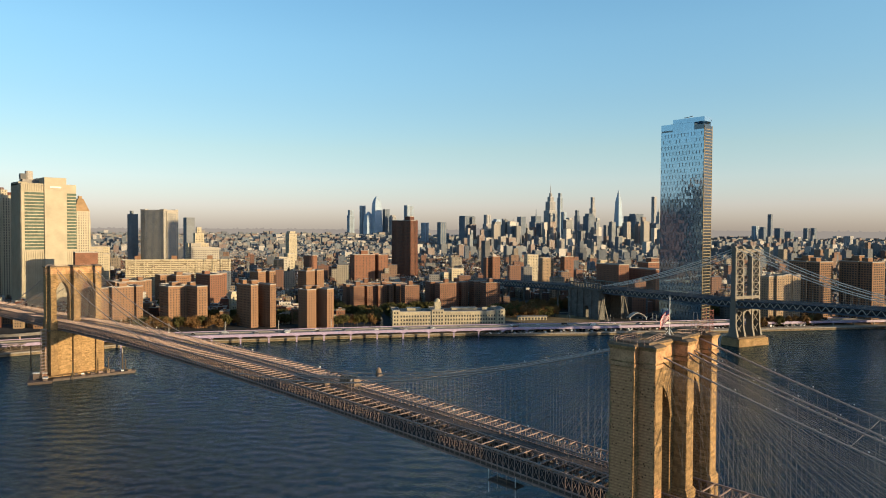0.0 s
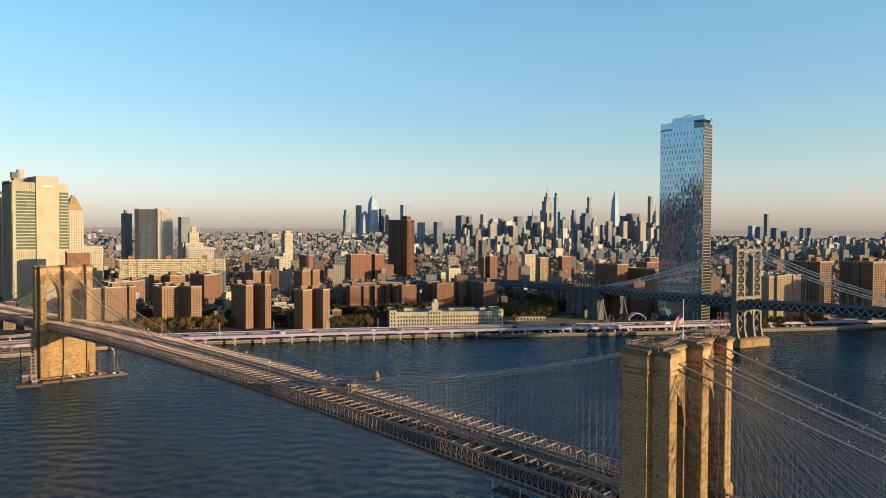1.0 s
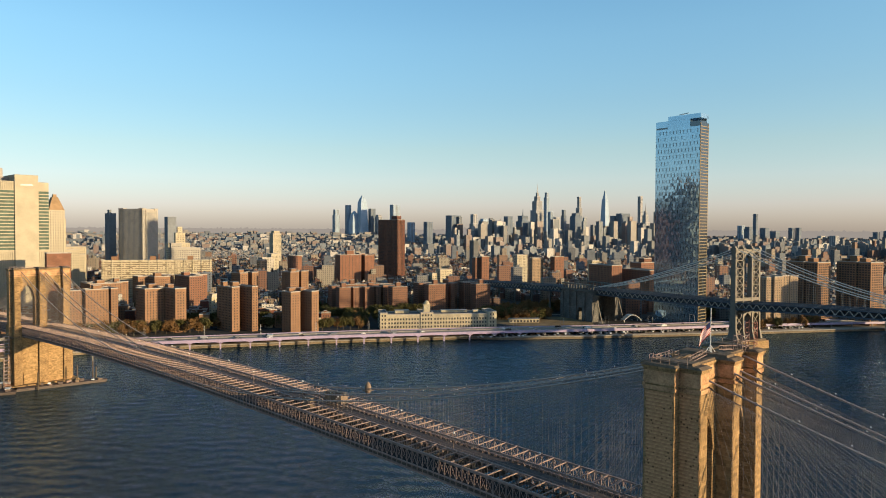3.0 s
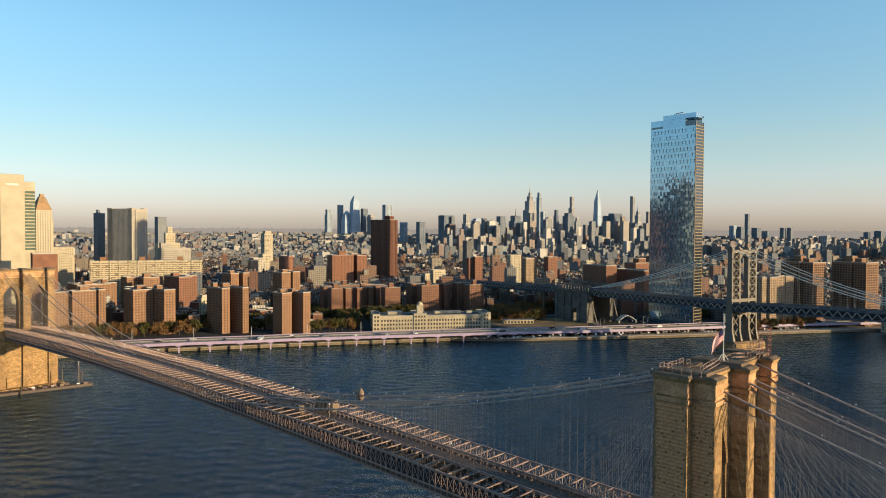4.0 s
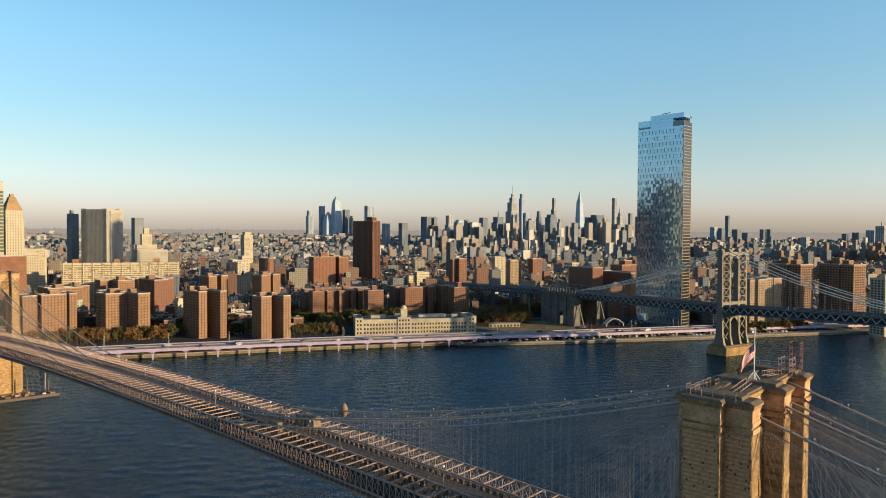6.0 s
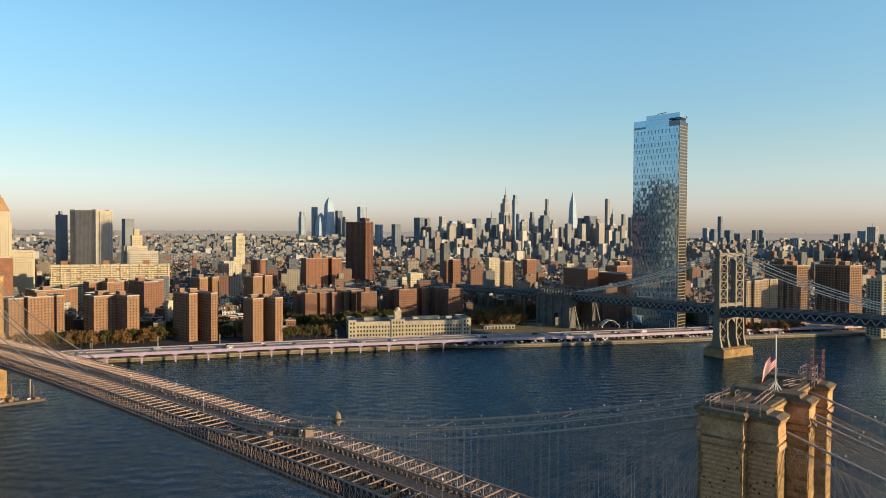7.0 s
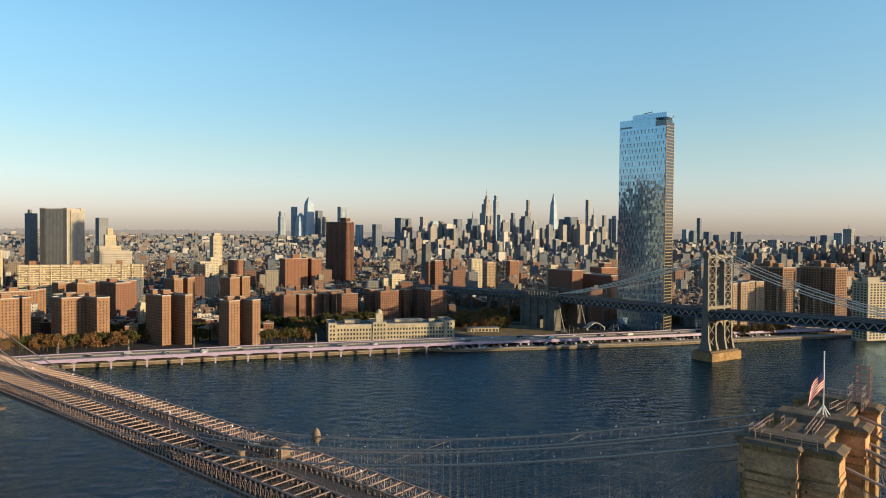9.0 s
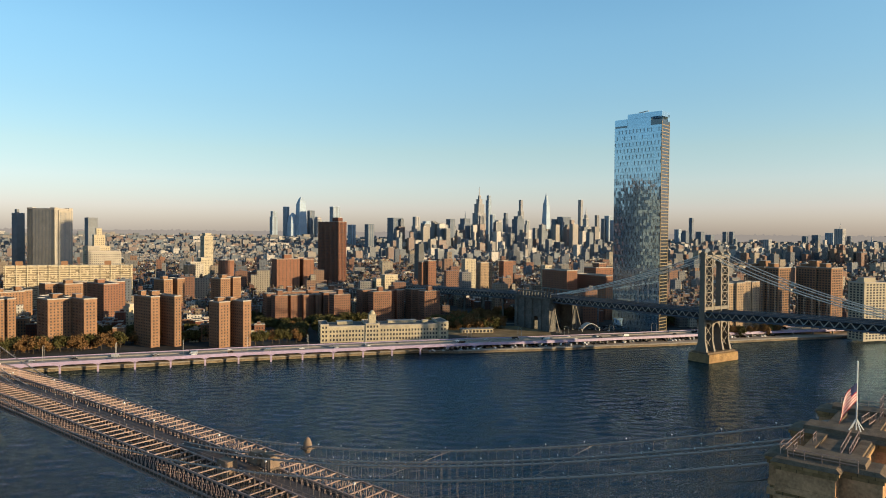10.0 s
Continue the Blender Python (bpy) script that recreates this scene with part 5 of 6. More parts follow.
# towers of the old financial quarter, beside the way
for x, y, w, h, wall in ((-260, 850, 60, 235, GREY_STONE), (-330, 930, 60, 262, BRICK), (-250, 1000, 70, 205, OFFICE_DARK), (-420, 1010, 60, 240, BRICK), (-330, 720, 50, 230, GREY_STONE), (-470, 880, 64, 275, TAN_BRICK), (-560, 1040, 70, 225, OFFICE_DARK), (-190, 940, 50, 170, BRICK_DARK), (-150, 1090, 44, 225, OFFICE_DARK), (-620, 760, 50, 190, DARK_GLASS)):
    block("office_tower", x, y, 10, [(0, 0, w, w, h * 0.86), (0, 0, w * 0.7, w * 0.7, h)], wall, "tall office tower of the old financial quarter", "office tower", "financial quarter towers", bay=5, storey=4, win=(2.6, 2.2), faces="se", coping=0)


# ---- the city behind ----
rnd = random.Random(11)


def taken(x, y, r=8):
    if any((x - a) ** 2 + (y - b) ** 2 < (c + r) ** 2 for a, b, c in FOOT):
        return True
    # the steel bridge's approach
    dx, dy = x - 524, y - 180
    u, v = dx * 0.951 - dy * 0.31, dx * 0.31 + dy * 0.951
    if abs(u) < 34 and v < 640:
        return True
    # gardens in front of the courtyard blocks
    if 320 < x < 640 and y < 690 - 0.62 * (x - 404):
        return True
    # the park and yards in front of the anchorage, and the street gap between the brick blocks
    return abs(u + 80) < 62 and v < 330


def district(x, y):
    """Usual height, spread, chance of a tower and its height at a place."""
    d = math.hypot(x + 150, y + 60)
    turn = math.degrees(math.atan2(x + 150, y + 60))
    if d > 3200 and (turn <= 47 or turn >= 64):
        rise = 20 + (d - 3200) * (0.036 if turn <= 47 else 0.028)
        return rise, 9, 0.06, (rise + 8, rise + 26)
    if d > 2900 and 47 < turn < 64:
        return (22, 8, 0.035, (45, 95)) if d < 3300 else (30, 12, 0.05, (70, 170))
    if d > 2700 and turn >= 64:
        return 22, 8, 0.12, (35, 75)
    if d > 1900:
        return (17, 6, 0.022, (32, 62)) if turn > 42 else (13, 5, 0.014, (26, 46))
    if turn < 32 and d < 1700:
        return 16, 6, (0.0 if d < 1000 else 0.022), (28, 50)
    return 13, 4, (0.0 if d < 900 else 0.018), (28, 50)


# far walls greyed and their panes paled: haze mixed into the colours
HAZED_CITY = city_wall("hazed_city_walls", [(0.171, 0.162, 0.158), (0.225, 0.203, 0.184), (0.117, 0.135, 0.158), (0.27, 0.234, 0.203), (0.153, 0.176, 0.203), (0.198, 0.135, 0.113), (0.46, 0.42, 0.38), (0.108, 0.117, 0.135)], 4.0, 3.6, (0.13, 0.145, 0.165))
chunks, plots, tanks = {}, [], Geo()
bx = 560.0
while bx < 4780:
    cell = 10.0 + (bx - 560) * 0.0036
    half = bx * 0.80 + 120
    ax = -half
    while ax < half:
        x = -150 + 0.7071 * bx + 0.7071 * ax + rnd.uniform(-2, 2)
        y = -60 + 0.7071 * bx - 0.7071 * ax + rnd.uniform(-2, 2)
        ax += cell * rnd.uniform(0.95, 1.15)
        ok = y > 740 - 0.72 * (x - 60) if x < 1000 else y > 0 - 0.45 * (x - 1000) + 60
        if not ok or x < -500 or rnd.random() < 0.05 or taken(x, y):
            continue
        # streets across the blocks
        if bx < 2200 and ((x * 0.83 - y * 0.56) % 84 < 13 or (x * 0.56 + y * 0.83) % 168 < 15):
            continue
        h, spread, p, (t0, t1) = district(x, y)
        high = rnd.random() < p
        w, d = cell * rnd.uniform(0.75, 1.0), cell * rnd.uniform(0.75, 1.0)
        if high:
            w, d = w * rnd.uniform(1.1, 2.0), d * 1.3
        hh = rnd.uniform(t0, t1) if high else max(8, rnd.gauss(h, spread * 0.6))
        rot = -34 + (16 if bx > 2200 else 0) + rnd.uniform(-2, 2)
        if bx < 800 and not high:
            plots.append((x, y, w, d, hh, rot))
            continue
        key = ("far" if bx > 2300 else "tower" if high else "old", int(bx / 450))
        g = chunks.setdefault(key, Geo())
        g.box(x, y, LAND - 0.5, LAND + hh, w, d, rot, 0, 1, False)
        c, sn = math.cos(radians(rot)), math.sin(radians(rot))

        def on_roof(u, v):
            return x + (u * w * c - v * d * sn), y + (u * w * sn + v * d * c)
        if bx < 3600:
            if rnd.random() < 0.35:
                g.box(*on_roof(rnd.choice((-0.22, 0.22)), rnd.choice((-0.2, 0.2))), LAND + hh, LAND + hh * rnd.uniform(1.12, 1.4), w * 0.55, d * 0.58, rot, 0, 1, False)
            for _ in range(rnd.choice((1, 2, 2, 3))):
                g.box(*on_roof(rnd.uniform(-0.38, 0.38), rnd.uniform(-0.38, 0.38)), LAND + hh, LAND + hh + rnd.uniform(1.5, 4.0), w * rnd.uniform(0.1, 0.28), d * rnd.uniform(0.1, 0.28), rot, 0, 1, False)
        if bx < 2300 and rnd.random() < 0.30:
            px, py = on_roof(rnd.uniform(-0.3, 0.3), rnd.uniform(-0.3, 0.3))
            for zz0, zz1, k0, k1 in ((2.0, 5.4, 1.5, 1.5), (5.4, 6.6, 1.6, 0.15)):
                tanks.hull([(px + k0 * math.cos(q * math.pi / 4), py + k0 * math.sin(q * math.pi / 4), LAND + hh + zz0) for q in range(8)], [(px + k1 * math.cos(q * math.pi / 4), py + k1 * math.sin(q * math.pi / 4), LAND + hh + zz1) for q in range(8)])
            tanks.box(px, py, LAND + hh, LAND + hh + 2.0, 1.4, 1.4)
        if bx < 2600 and rnd.random() < 0.5:
            e = rnd.uniform(0.45, 0.8)
            side = rnd.choice((-1, 1))
            g.box(*on_roof(side * 0.62, rnd.uniform(-0.3, 0.3)), LAND - 0.5, LAND + hh * e, w * 0.35, d * rnd.uniform(0.4, 0.8), rot, 0, 1, False)
    bx += cell * rnd.uniform(1.0, 1.15)
for (kind, i), g in chunks.items():
    solo("city_blocks", g, [{"tower": NEW_CITY, "old": OLD_CITY, "far": HAZED_CITY}[kind], CITY_ROOF], {"old": "crowded low brick and stone city buildings", "tower": "scattered taller apartment and office buildings", "far": "dense distant city of mixed high buildings"}[kind], "buildings", "stuff")

solo("water_tanks", tanks, BARK, "wooden rooftop water tanks scattered over the city", "water tank", "stuff")

TENEMENT = [BRICK, BRICK_RED, TAN_BRICK, BRICK_DARK, CREAM, BRICK]
for x, y, w, d, hh, rot in plots:
    wall = rnd.choice(TENEMENT)
    look_of = {BRICK: "brown brick", BRICK_RED: "red brick", TAN_BRICK: "tan brick", BRICK_DARK: "dark brick", CREAM: "cream stone"}[wall]
    block("tenement_house", x, y, rot, [(0, 0, w, d, LAND + hh)], wall, look_of + " walk-up house with a flat tar roof", "house", "low houses behind the river", bay=2.6, storey=3.1, win=(1.1, 1.7), sheds=[(rnd.uniform(-0.2, 0.2) * w, rnd.uniform(-0.2, 0.2) * d, 3.2, 3.0, 2.6)], coping=0.4)


# ---- far skyline ----
def stepped_tower(x, y, tiers, mat, label, rot=-10, spire=None):
    """A skyscraper in tiers of (width, depth, top height)."""
    b = thing("skyscraper", label, "skyscraper", "far skyline", at=pose(x, y, 0, 0, 0, rot))
    z = LAND - 0.5
    for w, d, top in tiers:
        g = Geo()
        g.box(0, 0, z, top, w, d)
        part("tier", g, mat, b)
        g = Geo()
        n = max(2, int(w / 9))
        for k in range(n):
            g.box(-w / 2 + (k + 0.5) * w / n, -d / 2, z + 2, top - 2, w / n * 0.45, 0.8)
            g.box(-w / 2, -d / 2 + (k + 0.5) * d / n, z + 2, top - 2, 0.8, d / n * 0.45)
        part("glazing", g, HAZED_PANE, b, "upright strips of glazing", "stuff")
        z = top
    if spire:
        g = Geo()
        g.box(0, 0, z, spire, 5, 5, taper=0.15)
        part("spire", g, mat, b)
    return b


GL, ST = HAZED_GLASS, HAZED_STONE
# the dark towers are blued as well, haze painted into their colour
DK = material("hazed_dark_tower", (0.13, 0.165, 0.215), 0.8, 0.0, 0.2, 0.02)
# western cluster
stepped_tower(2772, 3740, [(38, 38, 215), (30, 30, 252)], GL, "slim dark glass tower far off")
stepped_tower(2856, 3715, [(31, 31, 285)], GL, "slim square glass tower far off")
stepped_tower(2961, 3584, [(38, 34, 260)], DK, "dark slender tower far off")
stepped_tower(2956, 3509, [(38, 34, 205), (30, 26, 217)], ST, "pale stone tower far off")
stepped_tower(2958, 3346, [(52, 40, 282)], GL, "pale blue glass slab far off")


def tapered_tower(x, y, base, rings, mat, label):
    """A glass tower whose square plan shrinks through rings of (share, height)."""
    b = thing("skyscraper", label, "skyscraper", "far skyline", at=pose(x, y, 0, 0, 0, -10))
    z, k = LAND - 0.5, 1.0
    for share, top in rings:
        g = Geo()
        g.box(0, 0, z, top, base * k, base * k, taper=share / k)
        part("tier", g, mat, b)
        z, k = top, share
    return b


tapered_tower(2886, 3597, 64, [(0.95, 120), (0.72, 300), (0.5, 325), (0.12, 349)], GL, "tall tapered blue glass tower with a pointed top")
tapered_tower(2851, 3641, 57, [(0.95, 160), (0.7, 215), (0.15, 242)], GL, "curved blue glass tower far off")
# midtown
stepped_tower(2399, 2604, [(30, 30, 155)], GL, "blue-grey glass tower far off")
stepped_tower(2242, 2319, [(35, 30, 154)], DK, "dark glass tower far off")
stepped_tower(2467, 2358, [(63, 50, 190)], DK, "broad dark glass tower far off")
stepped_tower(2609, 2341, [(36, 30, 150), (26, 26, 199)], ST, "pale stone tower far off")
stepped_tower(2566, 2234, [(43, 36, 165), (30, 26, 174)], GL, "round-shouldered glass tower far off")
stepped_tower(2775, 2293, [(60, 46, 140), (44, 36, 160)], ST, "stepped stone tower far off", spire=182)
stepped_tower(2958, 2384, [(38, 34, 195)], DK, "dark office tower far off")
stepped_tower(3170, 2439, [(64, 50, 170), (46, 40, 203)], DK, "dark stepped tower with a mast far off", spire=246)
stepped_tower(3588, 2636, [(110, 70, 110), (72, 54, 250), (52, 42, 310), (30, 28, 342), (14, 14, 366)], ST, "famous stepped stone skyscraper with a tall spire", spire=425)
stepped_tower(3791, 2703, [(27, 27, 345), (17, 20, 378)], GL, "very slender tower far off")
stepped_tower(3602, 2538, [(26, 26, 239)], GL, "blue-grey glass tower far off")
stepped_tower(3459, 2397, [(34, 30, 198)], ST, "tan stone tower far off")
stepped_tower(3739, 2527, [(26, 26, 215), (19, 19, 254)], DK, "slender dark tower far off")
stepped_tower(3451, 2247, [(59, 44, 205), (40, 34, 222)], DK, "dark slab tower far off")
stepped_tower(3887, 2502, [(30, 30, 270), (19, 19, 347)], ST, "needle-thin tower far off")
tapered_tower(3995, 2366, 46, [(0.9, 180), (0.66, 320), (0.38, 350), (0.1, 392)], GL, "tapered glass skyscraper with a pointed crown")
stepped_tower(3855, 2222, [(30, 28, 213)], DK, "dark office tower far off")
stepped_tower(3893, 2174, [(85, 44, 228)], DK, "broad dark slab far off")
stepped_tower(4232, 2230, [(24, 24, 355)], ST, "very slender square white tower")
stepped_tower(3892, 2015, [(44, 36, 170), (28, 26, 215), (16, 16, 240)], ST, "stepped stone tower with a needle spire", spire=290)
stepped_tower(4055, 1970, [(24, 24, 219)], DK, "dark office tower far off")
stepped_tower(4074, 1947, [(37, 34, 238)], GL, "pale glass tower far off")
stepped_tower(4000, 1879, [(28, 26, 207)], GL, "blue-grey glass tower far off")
# east side
stepped_tower(4412, 1522, [(22, 22, 228)], DK, "slim dark tower far off")
stepped_tower(4159, 1519, [(32, 30, 151)], GL, "blue-grey glass tower far off")
stepped_tower(4087, 1449, [(40, 34, 130), (28, 26, 144)], DK, "dark office tower far off")
stepped_tower(4246, 1410, [(46, 36, 138)], DK, "dark office slab far off")
stepped_tower(4182, 1330, [(44, 36, 118)], DK, "dark office slab far off")
stepped_tower(4330, 1282, [(28, 24, 139)], DK, "dark office tower far off")
stepped_tower(4355, 1250, [(26, 24, 140)], DK, "dark office tower far off")
stepped_tower(3993, 605, [(50, 40, 155)], ST, "stone apartment tower with a mast", spire=185)
stepped_tower(4075, 662, [(46, 40, 134)], GL, "pale apartment tower far off")
stepped_tower(4139, 742, [(40, 34, 122)], DK, "dark apartment tower far off")
stepped_tower(4100, 791, [(25, 24, 115)], DK, "dark office tower far off")
stepped_tower(3433, 826, [(34, 28, 97)], ST, "pale stone tower far off")
stepped_tower(4023, 567, [(18, 18, 117)], DK, "thin dark tower far off")
stepped_tower(3395, 393, [(32, 30, 92)], ST, "reddish tower with a mast", spire=120)
# old centre, behind the cream office tower
stepped_tower(153, 1357, [(40, 36, 110), (24, 22, 132)], ST, "pale stone tower with a steep pointed roof", spire=158)
stepped_tower(213, 1154, [(30, 30, 128), (26, 26, 141)], LIMESTONE, "tan stone tower with a pyramid roof", spire=168)

# distant low land; a faint emission stands in for the haze over it
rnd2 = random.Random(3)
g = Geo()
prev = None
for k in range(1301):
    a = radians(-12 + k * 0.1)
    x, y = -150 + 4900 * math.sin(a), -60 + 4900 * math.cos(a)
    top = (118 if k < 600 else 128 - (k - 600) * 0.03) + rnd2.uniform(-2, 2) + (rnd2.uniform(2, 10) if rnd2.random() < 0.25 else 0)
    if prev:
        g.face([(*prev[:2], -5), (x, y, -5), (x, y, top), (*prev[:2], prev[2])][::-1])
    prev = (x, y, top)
haze_glow = bpy.data.materials.new("distant_land_glow")
haze_glow.use_nodes = True
hb = haze_glow.node_tree.nodes["Principled BSDF"]
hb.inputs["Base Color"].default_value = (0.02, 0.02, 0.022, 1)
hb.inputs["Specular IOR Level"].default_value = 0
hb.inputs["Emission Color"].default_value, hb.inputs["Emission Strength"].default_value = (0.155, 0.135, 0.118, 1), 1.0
solo("backdrop", g, haze_glow, "distant low land and buildings along the horizon", "distance", "structure")


# ---- trees ----
def tree_meshes(seed, leaf, height=11.0, spread=4.6):
    """A trunk with limbs, and a crown of many small leaf clumps with gaps."""
    r = random.Random(seed)
    t = Geo()
    t.hull([(0.28 * math.cos(a), 0.28 * math.sin(a), -0.3) for a in [k * math.pi / 3 for k in range(6)]], [(0.15 * math.cos(a), 0.15 * math.sin(a), height * 0.55) for a in [k * math.pi / 3 for k in range(6)]])
    tips = []
    for k in range(17):
        a, z0 = k * 0.9 + r.random(), height * r.uniform(0.18, 0.5)
        tip = (spread * r.uniform(0.3, 0.75) * math.cos(a), spread * r.uniform(0.3, 0.75) * math.sin(a), z0 + height * r.uniform(0.05, 0.38))
        t.beam((0, 0, z0), tip, 0.13)
        tips.append(tip)
    tips.append((0, 0, height * 0.85))
    c = Geo()
    for tip in tips:
        for k in range(60):
            q = Vector((r.gauss(0, 1), r.gauss(0, 1), r.gauss(0, 0.8))).normalized() * r.uniform(0.2, 1.0) * spread * 0.48
            p = Vector(tip) + q
            if p.z < height * 0.1:
                continue
            n = Vector((r.gauss(0, 1), r.gauss(0, 1), r.gauss(0.5, 1))).normalized()
            u = n.orthogonal().normalized() * r.uniform(0.45, 0.95)
            v = n.cross(u) * r.uniform(0.6, 1.0)
            c.face([p - u, p - v * 0.6, p + u, p + v])
    return t.mesh("trunk", BARK), c.mesh("crown", leaf)


SPECIES = [(tree_meshes(1, LEAF_RUST, 14, 6.2), "rust-coloured autumn street tree"), (tree_meshes(2, LEAF_GREEN, 13, 5.6), "dull green street tree in late autumn"), (tree_meshes(3, LEAF_RUST, 11, 5.2), "small rust-brown autumn tree"), (tree_meshes(4, LEAF_GREEN, 13, 5.2), "broad dark green tree in autumn")]
rt = random.Random(8)


def plant(x, y, which):
    (trunk, crown), label = SPECIES[which]
    tr = thing("tree", label, "tree", "trees by the river", at=Matrix.Translation((x, y, LAND)) @ Matrix.Rotation(rt.uniform(0, 6.28), 4, "Z") @ Matrix.Scale(rt.uniform(0.85, 1.2), 4))
    part("trunk", trunk, BARK, tr)
    part("crown", crown, LEAF_RUST, tr)


def grove(x0, y0, x1, y1, n, width, kinds):
    for k in range(n):
        f = (k + rt.random() * 0.7) / n
        o = rt.uniform(-width, width)
        dx, dy = x1 - x0, y1 - y0
        l = math.hypot(dx, dy)
        plant(x0 + dx * f - dy / l * o, y0 + dy * f + dx / l * o, rt.choice(kinds))


grove(70, 690, 150, 648, 22, 10, (0, 0, 2, 1))
grove(150, 645, 200, 622, 9, 5, (0, 2, 1))
grove(196, 640, 262, 590, 12, 8, (1, 3, 0))
grove(206, 690, 290, 640, 16, 14, (1, 3, 3))
grove(270, 600, 330, 600, 14, 14, (1, 3))
grove(288, 545, 330, 520, 6, 5, (1, 0))
grove(340, 560, 430, 570, 20, 16, (3, 1, 3))
grove(410, 610, 470, 570, 14, 10, (3, 1))
grove(350, 640, 395, 600, 14, 14, (3, 1, 3))
grove(335, 520, 380, 610, 10, 6, (3, 0))
grove(545, 500, 650, 468, 40, 20, (0, 3, 0, 0))
grove(500, 476, 552, 428, 36, 7, (0, 3, 0))
grove(500, 480, 560, 470, 12, 8, (0, 1))
grove(470, 480, 520, 500, 10, 10, (1, 3))
grove(300, 760, 420, 690, 18, 12, (1, 3))
grove(180, 780, 240, 860, 12, 12, (1, 3))
grove(650, 330, 760, 265, 26, 14, (3, 1))
grove(640, 215, 720, 165, 9, 4, (1, 0))


# ---- waterfront small things ----
# work barge and piles at the far tower
def barge(x, y, rot, w, d, label):
    b = thing("work_barge", label, "barge", "work barges", at=pose(x, y, 0, 0, 0, rot))
    g = Geo()
    g.box(0, 0, -0.6, 1.5, w * 0.97, d * 0.94, taper=1.03)
    part("hull", g, STEEL_DARK, b)
    g = Geo()
    g.box(0, 0, 1.55, 1.8, w, d)
    part("deck", g, TIMBER, b)
    return b


b = barge(8, 467, -9, 58, 7, "long low work barge moored before the tower")
rb = random.Random(5)
for k in range(14):
    g = Geo()
    w = rb.uniform(1.0, 3.6)
    g.box(rb.uniform(-27, 27), rb.uniform(-2, 2), 1.8, 1.8 + rb.uniform(0.6, 1.8), w, rb.uniform(1, 2))
    part("crate", g, rb.choice([TIMBER, STEEL_DARK, STEEL, TARP, TIMBER, WHITE]), b)
b = barge(-25, 478, 72, 30, 16, "square work barge with sheds and gear")
for dx, dy, w, d, h, m in ((-3, 3, 5, 4, 4.5, STEEL_DARK), (5, -2, 4, 3, 2.5, BRICK_RED), (9, 3, 3, 3, 2, WHITE), (-9, -3, 6, 3, 1.6, TIMBER)):
    g = Geo()
    g.box(dx, dy, 1.8, 1.8 + h, w, d)
    g.box(dx, dy, 1.8 + h, 2.0 + h, w + 0.6, d + 0.6, mat=1)
    part("shed", g, [m, WHITE], b)
for x, y, h, m in ((-17, 536, 17, BARK), (36, 487, 15, CONCRETE), (30, 470, 14, BARK), (-8, 464, 12, BARK), (18, 466, 13, BARK), (33, 472, 9, BARK)):
    g = Geo()
    g.tube([(x, y, -3), (x, y, h * 0.5), (x + 0.05, y, h)], 0.45, 8)
    g.box(x, y, h, h + 0.3, 0.8, 0.8)
    solo("mooring_pile", g, m, "upright mooring pile standing in the river", "pile", group="mooring piles")
# scaffold stair at the corner of the far tower
sc = thing("scaffold_stair", "tall tan scaffold stair beside the bridge tower", "scaffold")
for dx in (0, 3.2):
    for dy in (0, 3.0):
        g = Geo()
        g.beam((-24.5 + dx, 478 + dy, 1.8), (-24.5 + dx, 478 + dy, 38), 0.22)
        part("upright", g, STEEL, sc)
for k in range(15):
    z = 3.5 + k * 2.4
    g = Geo()
    g.box(-22.9, 479.5, z, z + 0.15, 3.6, 3.4)
    part("landing", g, STEEL, sc)
    g = Geo()
    g.beam((-24.5, 478, z), (-21.3, 478, z + 2.4), 0.18)
    part("flight", g, STEEL, sc)

# approach ramps behind the far tower
ramp = thing("approach_ramp", "curved concrete road ramp on steel trestles", "road ramp")
line = [(40 + 60 * math.cos(radians(a)), 690 + 60 * math.sin(radians(a)), 6 + (a - 150) * 0.07) for a in range(150, 301, 10)]
g = Geo()
g.sweep(line, [(-4, 0.9), (4, 0.9), (4, 0), (-4, 0)])
part("roadway", g, CONCRETE, ramp)
for o in (-4.0, 3.7):
    g = Geo()
    g.sweep(line, [(o, 1.9), (o + 0.3, 1.9), (o + 0.3, 0.8), (o, 0.8)])
    part("parapet", g, CONCRETE, ramp)
for x, y, z in line[::2]:
    g = Geo()
    g.box(x, y, LAND - 0.3, z + 0.1, 1.4, 1.4)
    part("column", g, STEEL, ramp)
trestle = thing("steel_trestle", "dark crossed steel trestle under the bridge approach", "trestle")
for k in range(7):
    x0, x1, y0 = -30 + k * 8.0, -22 + k * 8.0, 612 - k * 0.5
    for p, q in (((x0, y0, 4), (x1, y0, 9)), ((x1, y0, 4), (x0, y0, 9)), ((x0, y0, 3), (x0, y0, 9.4))):
        g = Geo()
        g.beam(p, q, 0.5)
        part("brace", g, STEEL_DARK, trestle)
for z in (3.4, 9.2):
    g = Geo()
    g.beam((-30, 612, z), (26, 608.5, z), 0.7)
    part("girder", g, STEEL_DARK, trestle)

# pavilion and yards by the anchorage
pav = thing("park_pavilion", "long low pale pavilion with a flat roof", "pavilion", at=pose(506, 432, LAND, 0, 0, -40))
g = Geo()
g.box(0, 0, 0, 4.0, 36, 8)
part("wall", g, CREAM, pav)
g = Geo()
g.box(0, 0, 4.0, 4.5, 38, 10)
part("roof", g, CONCRETE, pav)
for k in range(9):
    g = Geo()
    g.box(-16 + k * 4, -4.05, 0.4, 3.0, 2.4, 0.3)
    part("opening", g, PANE, pav)
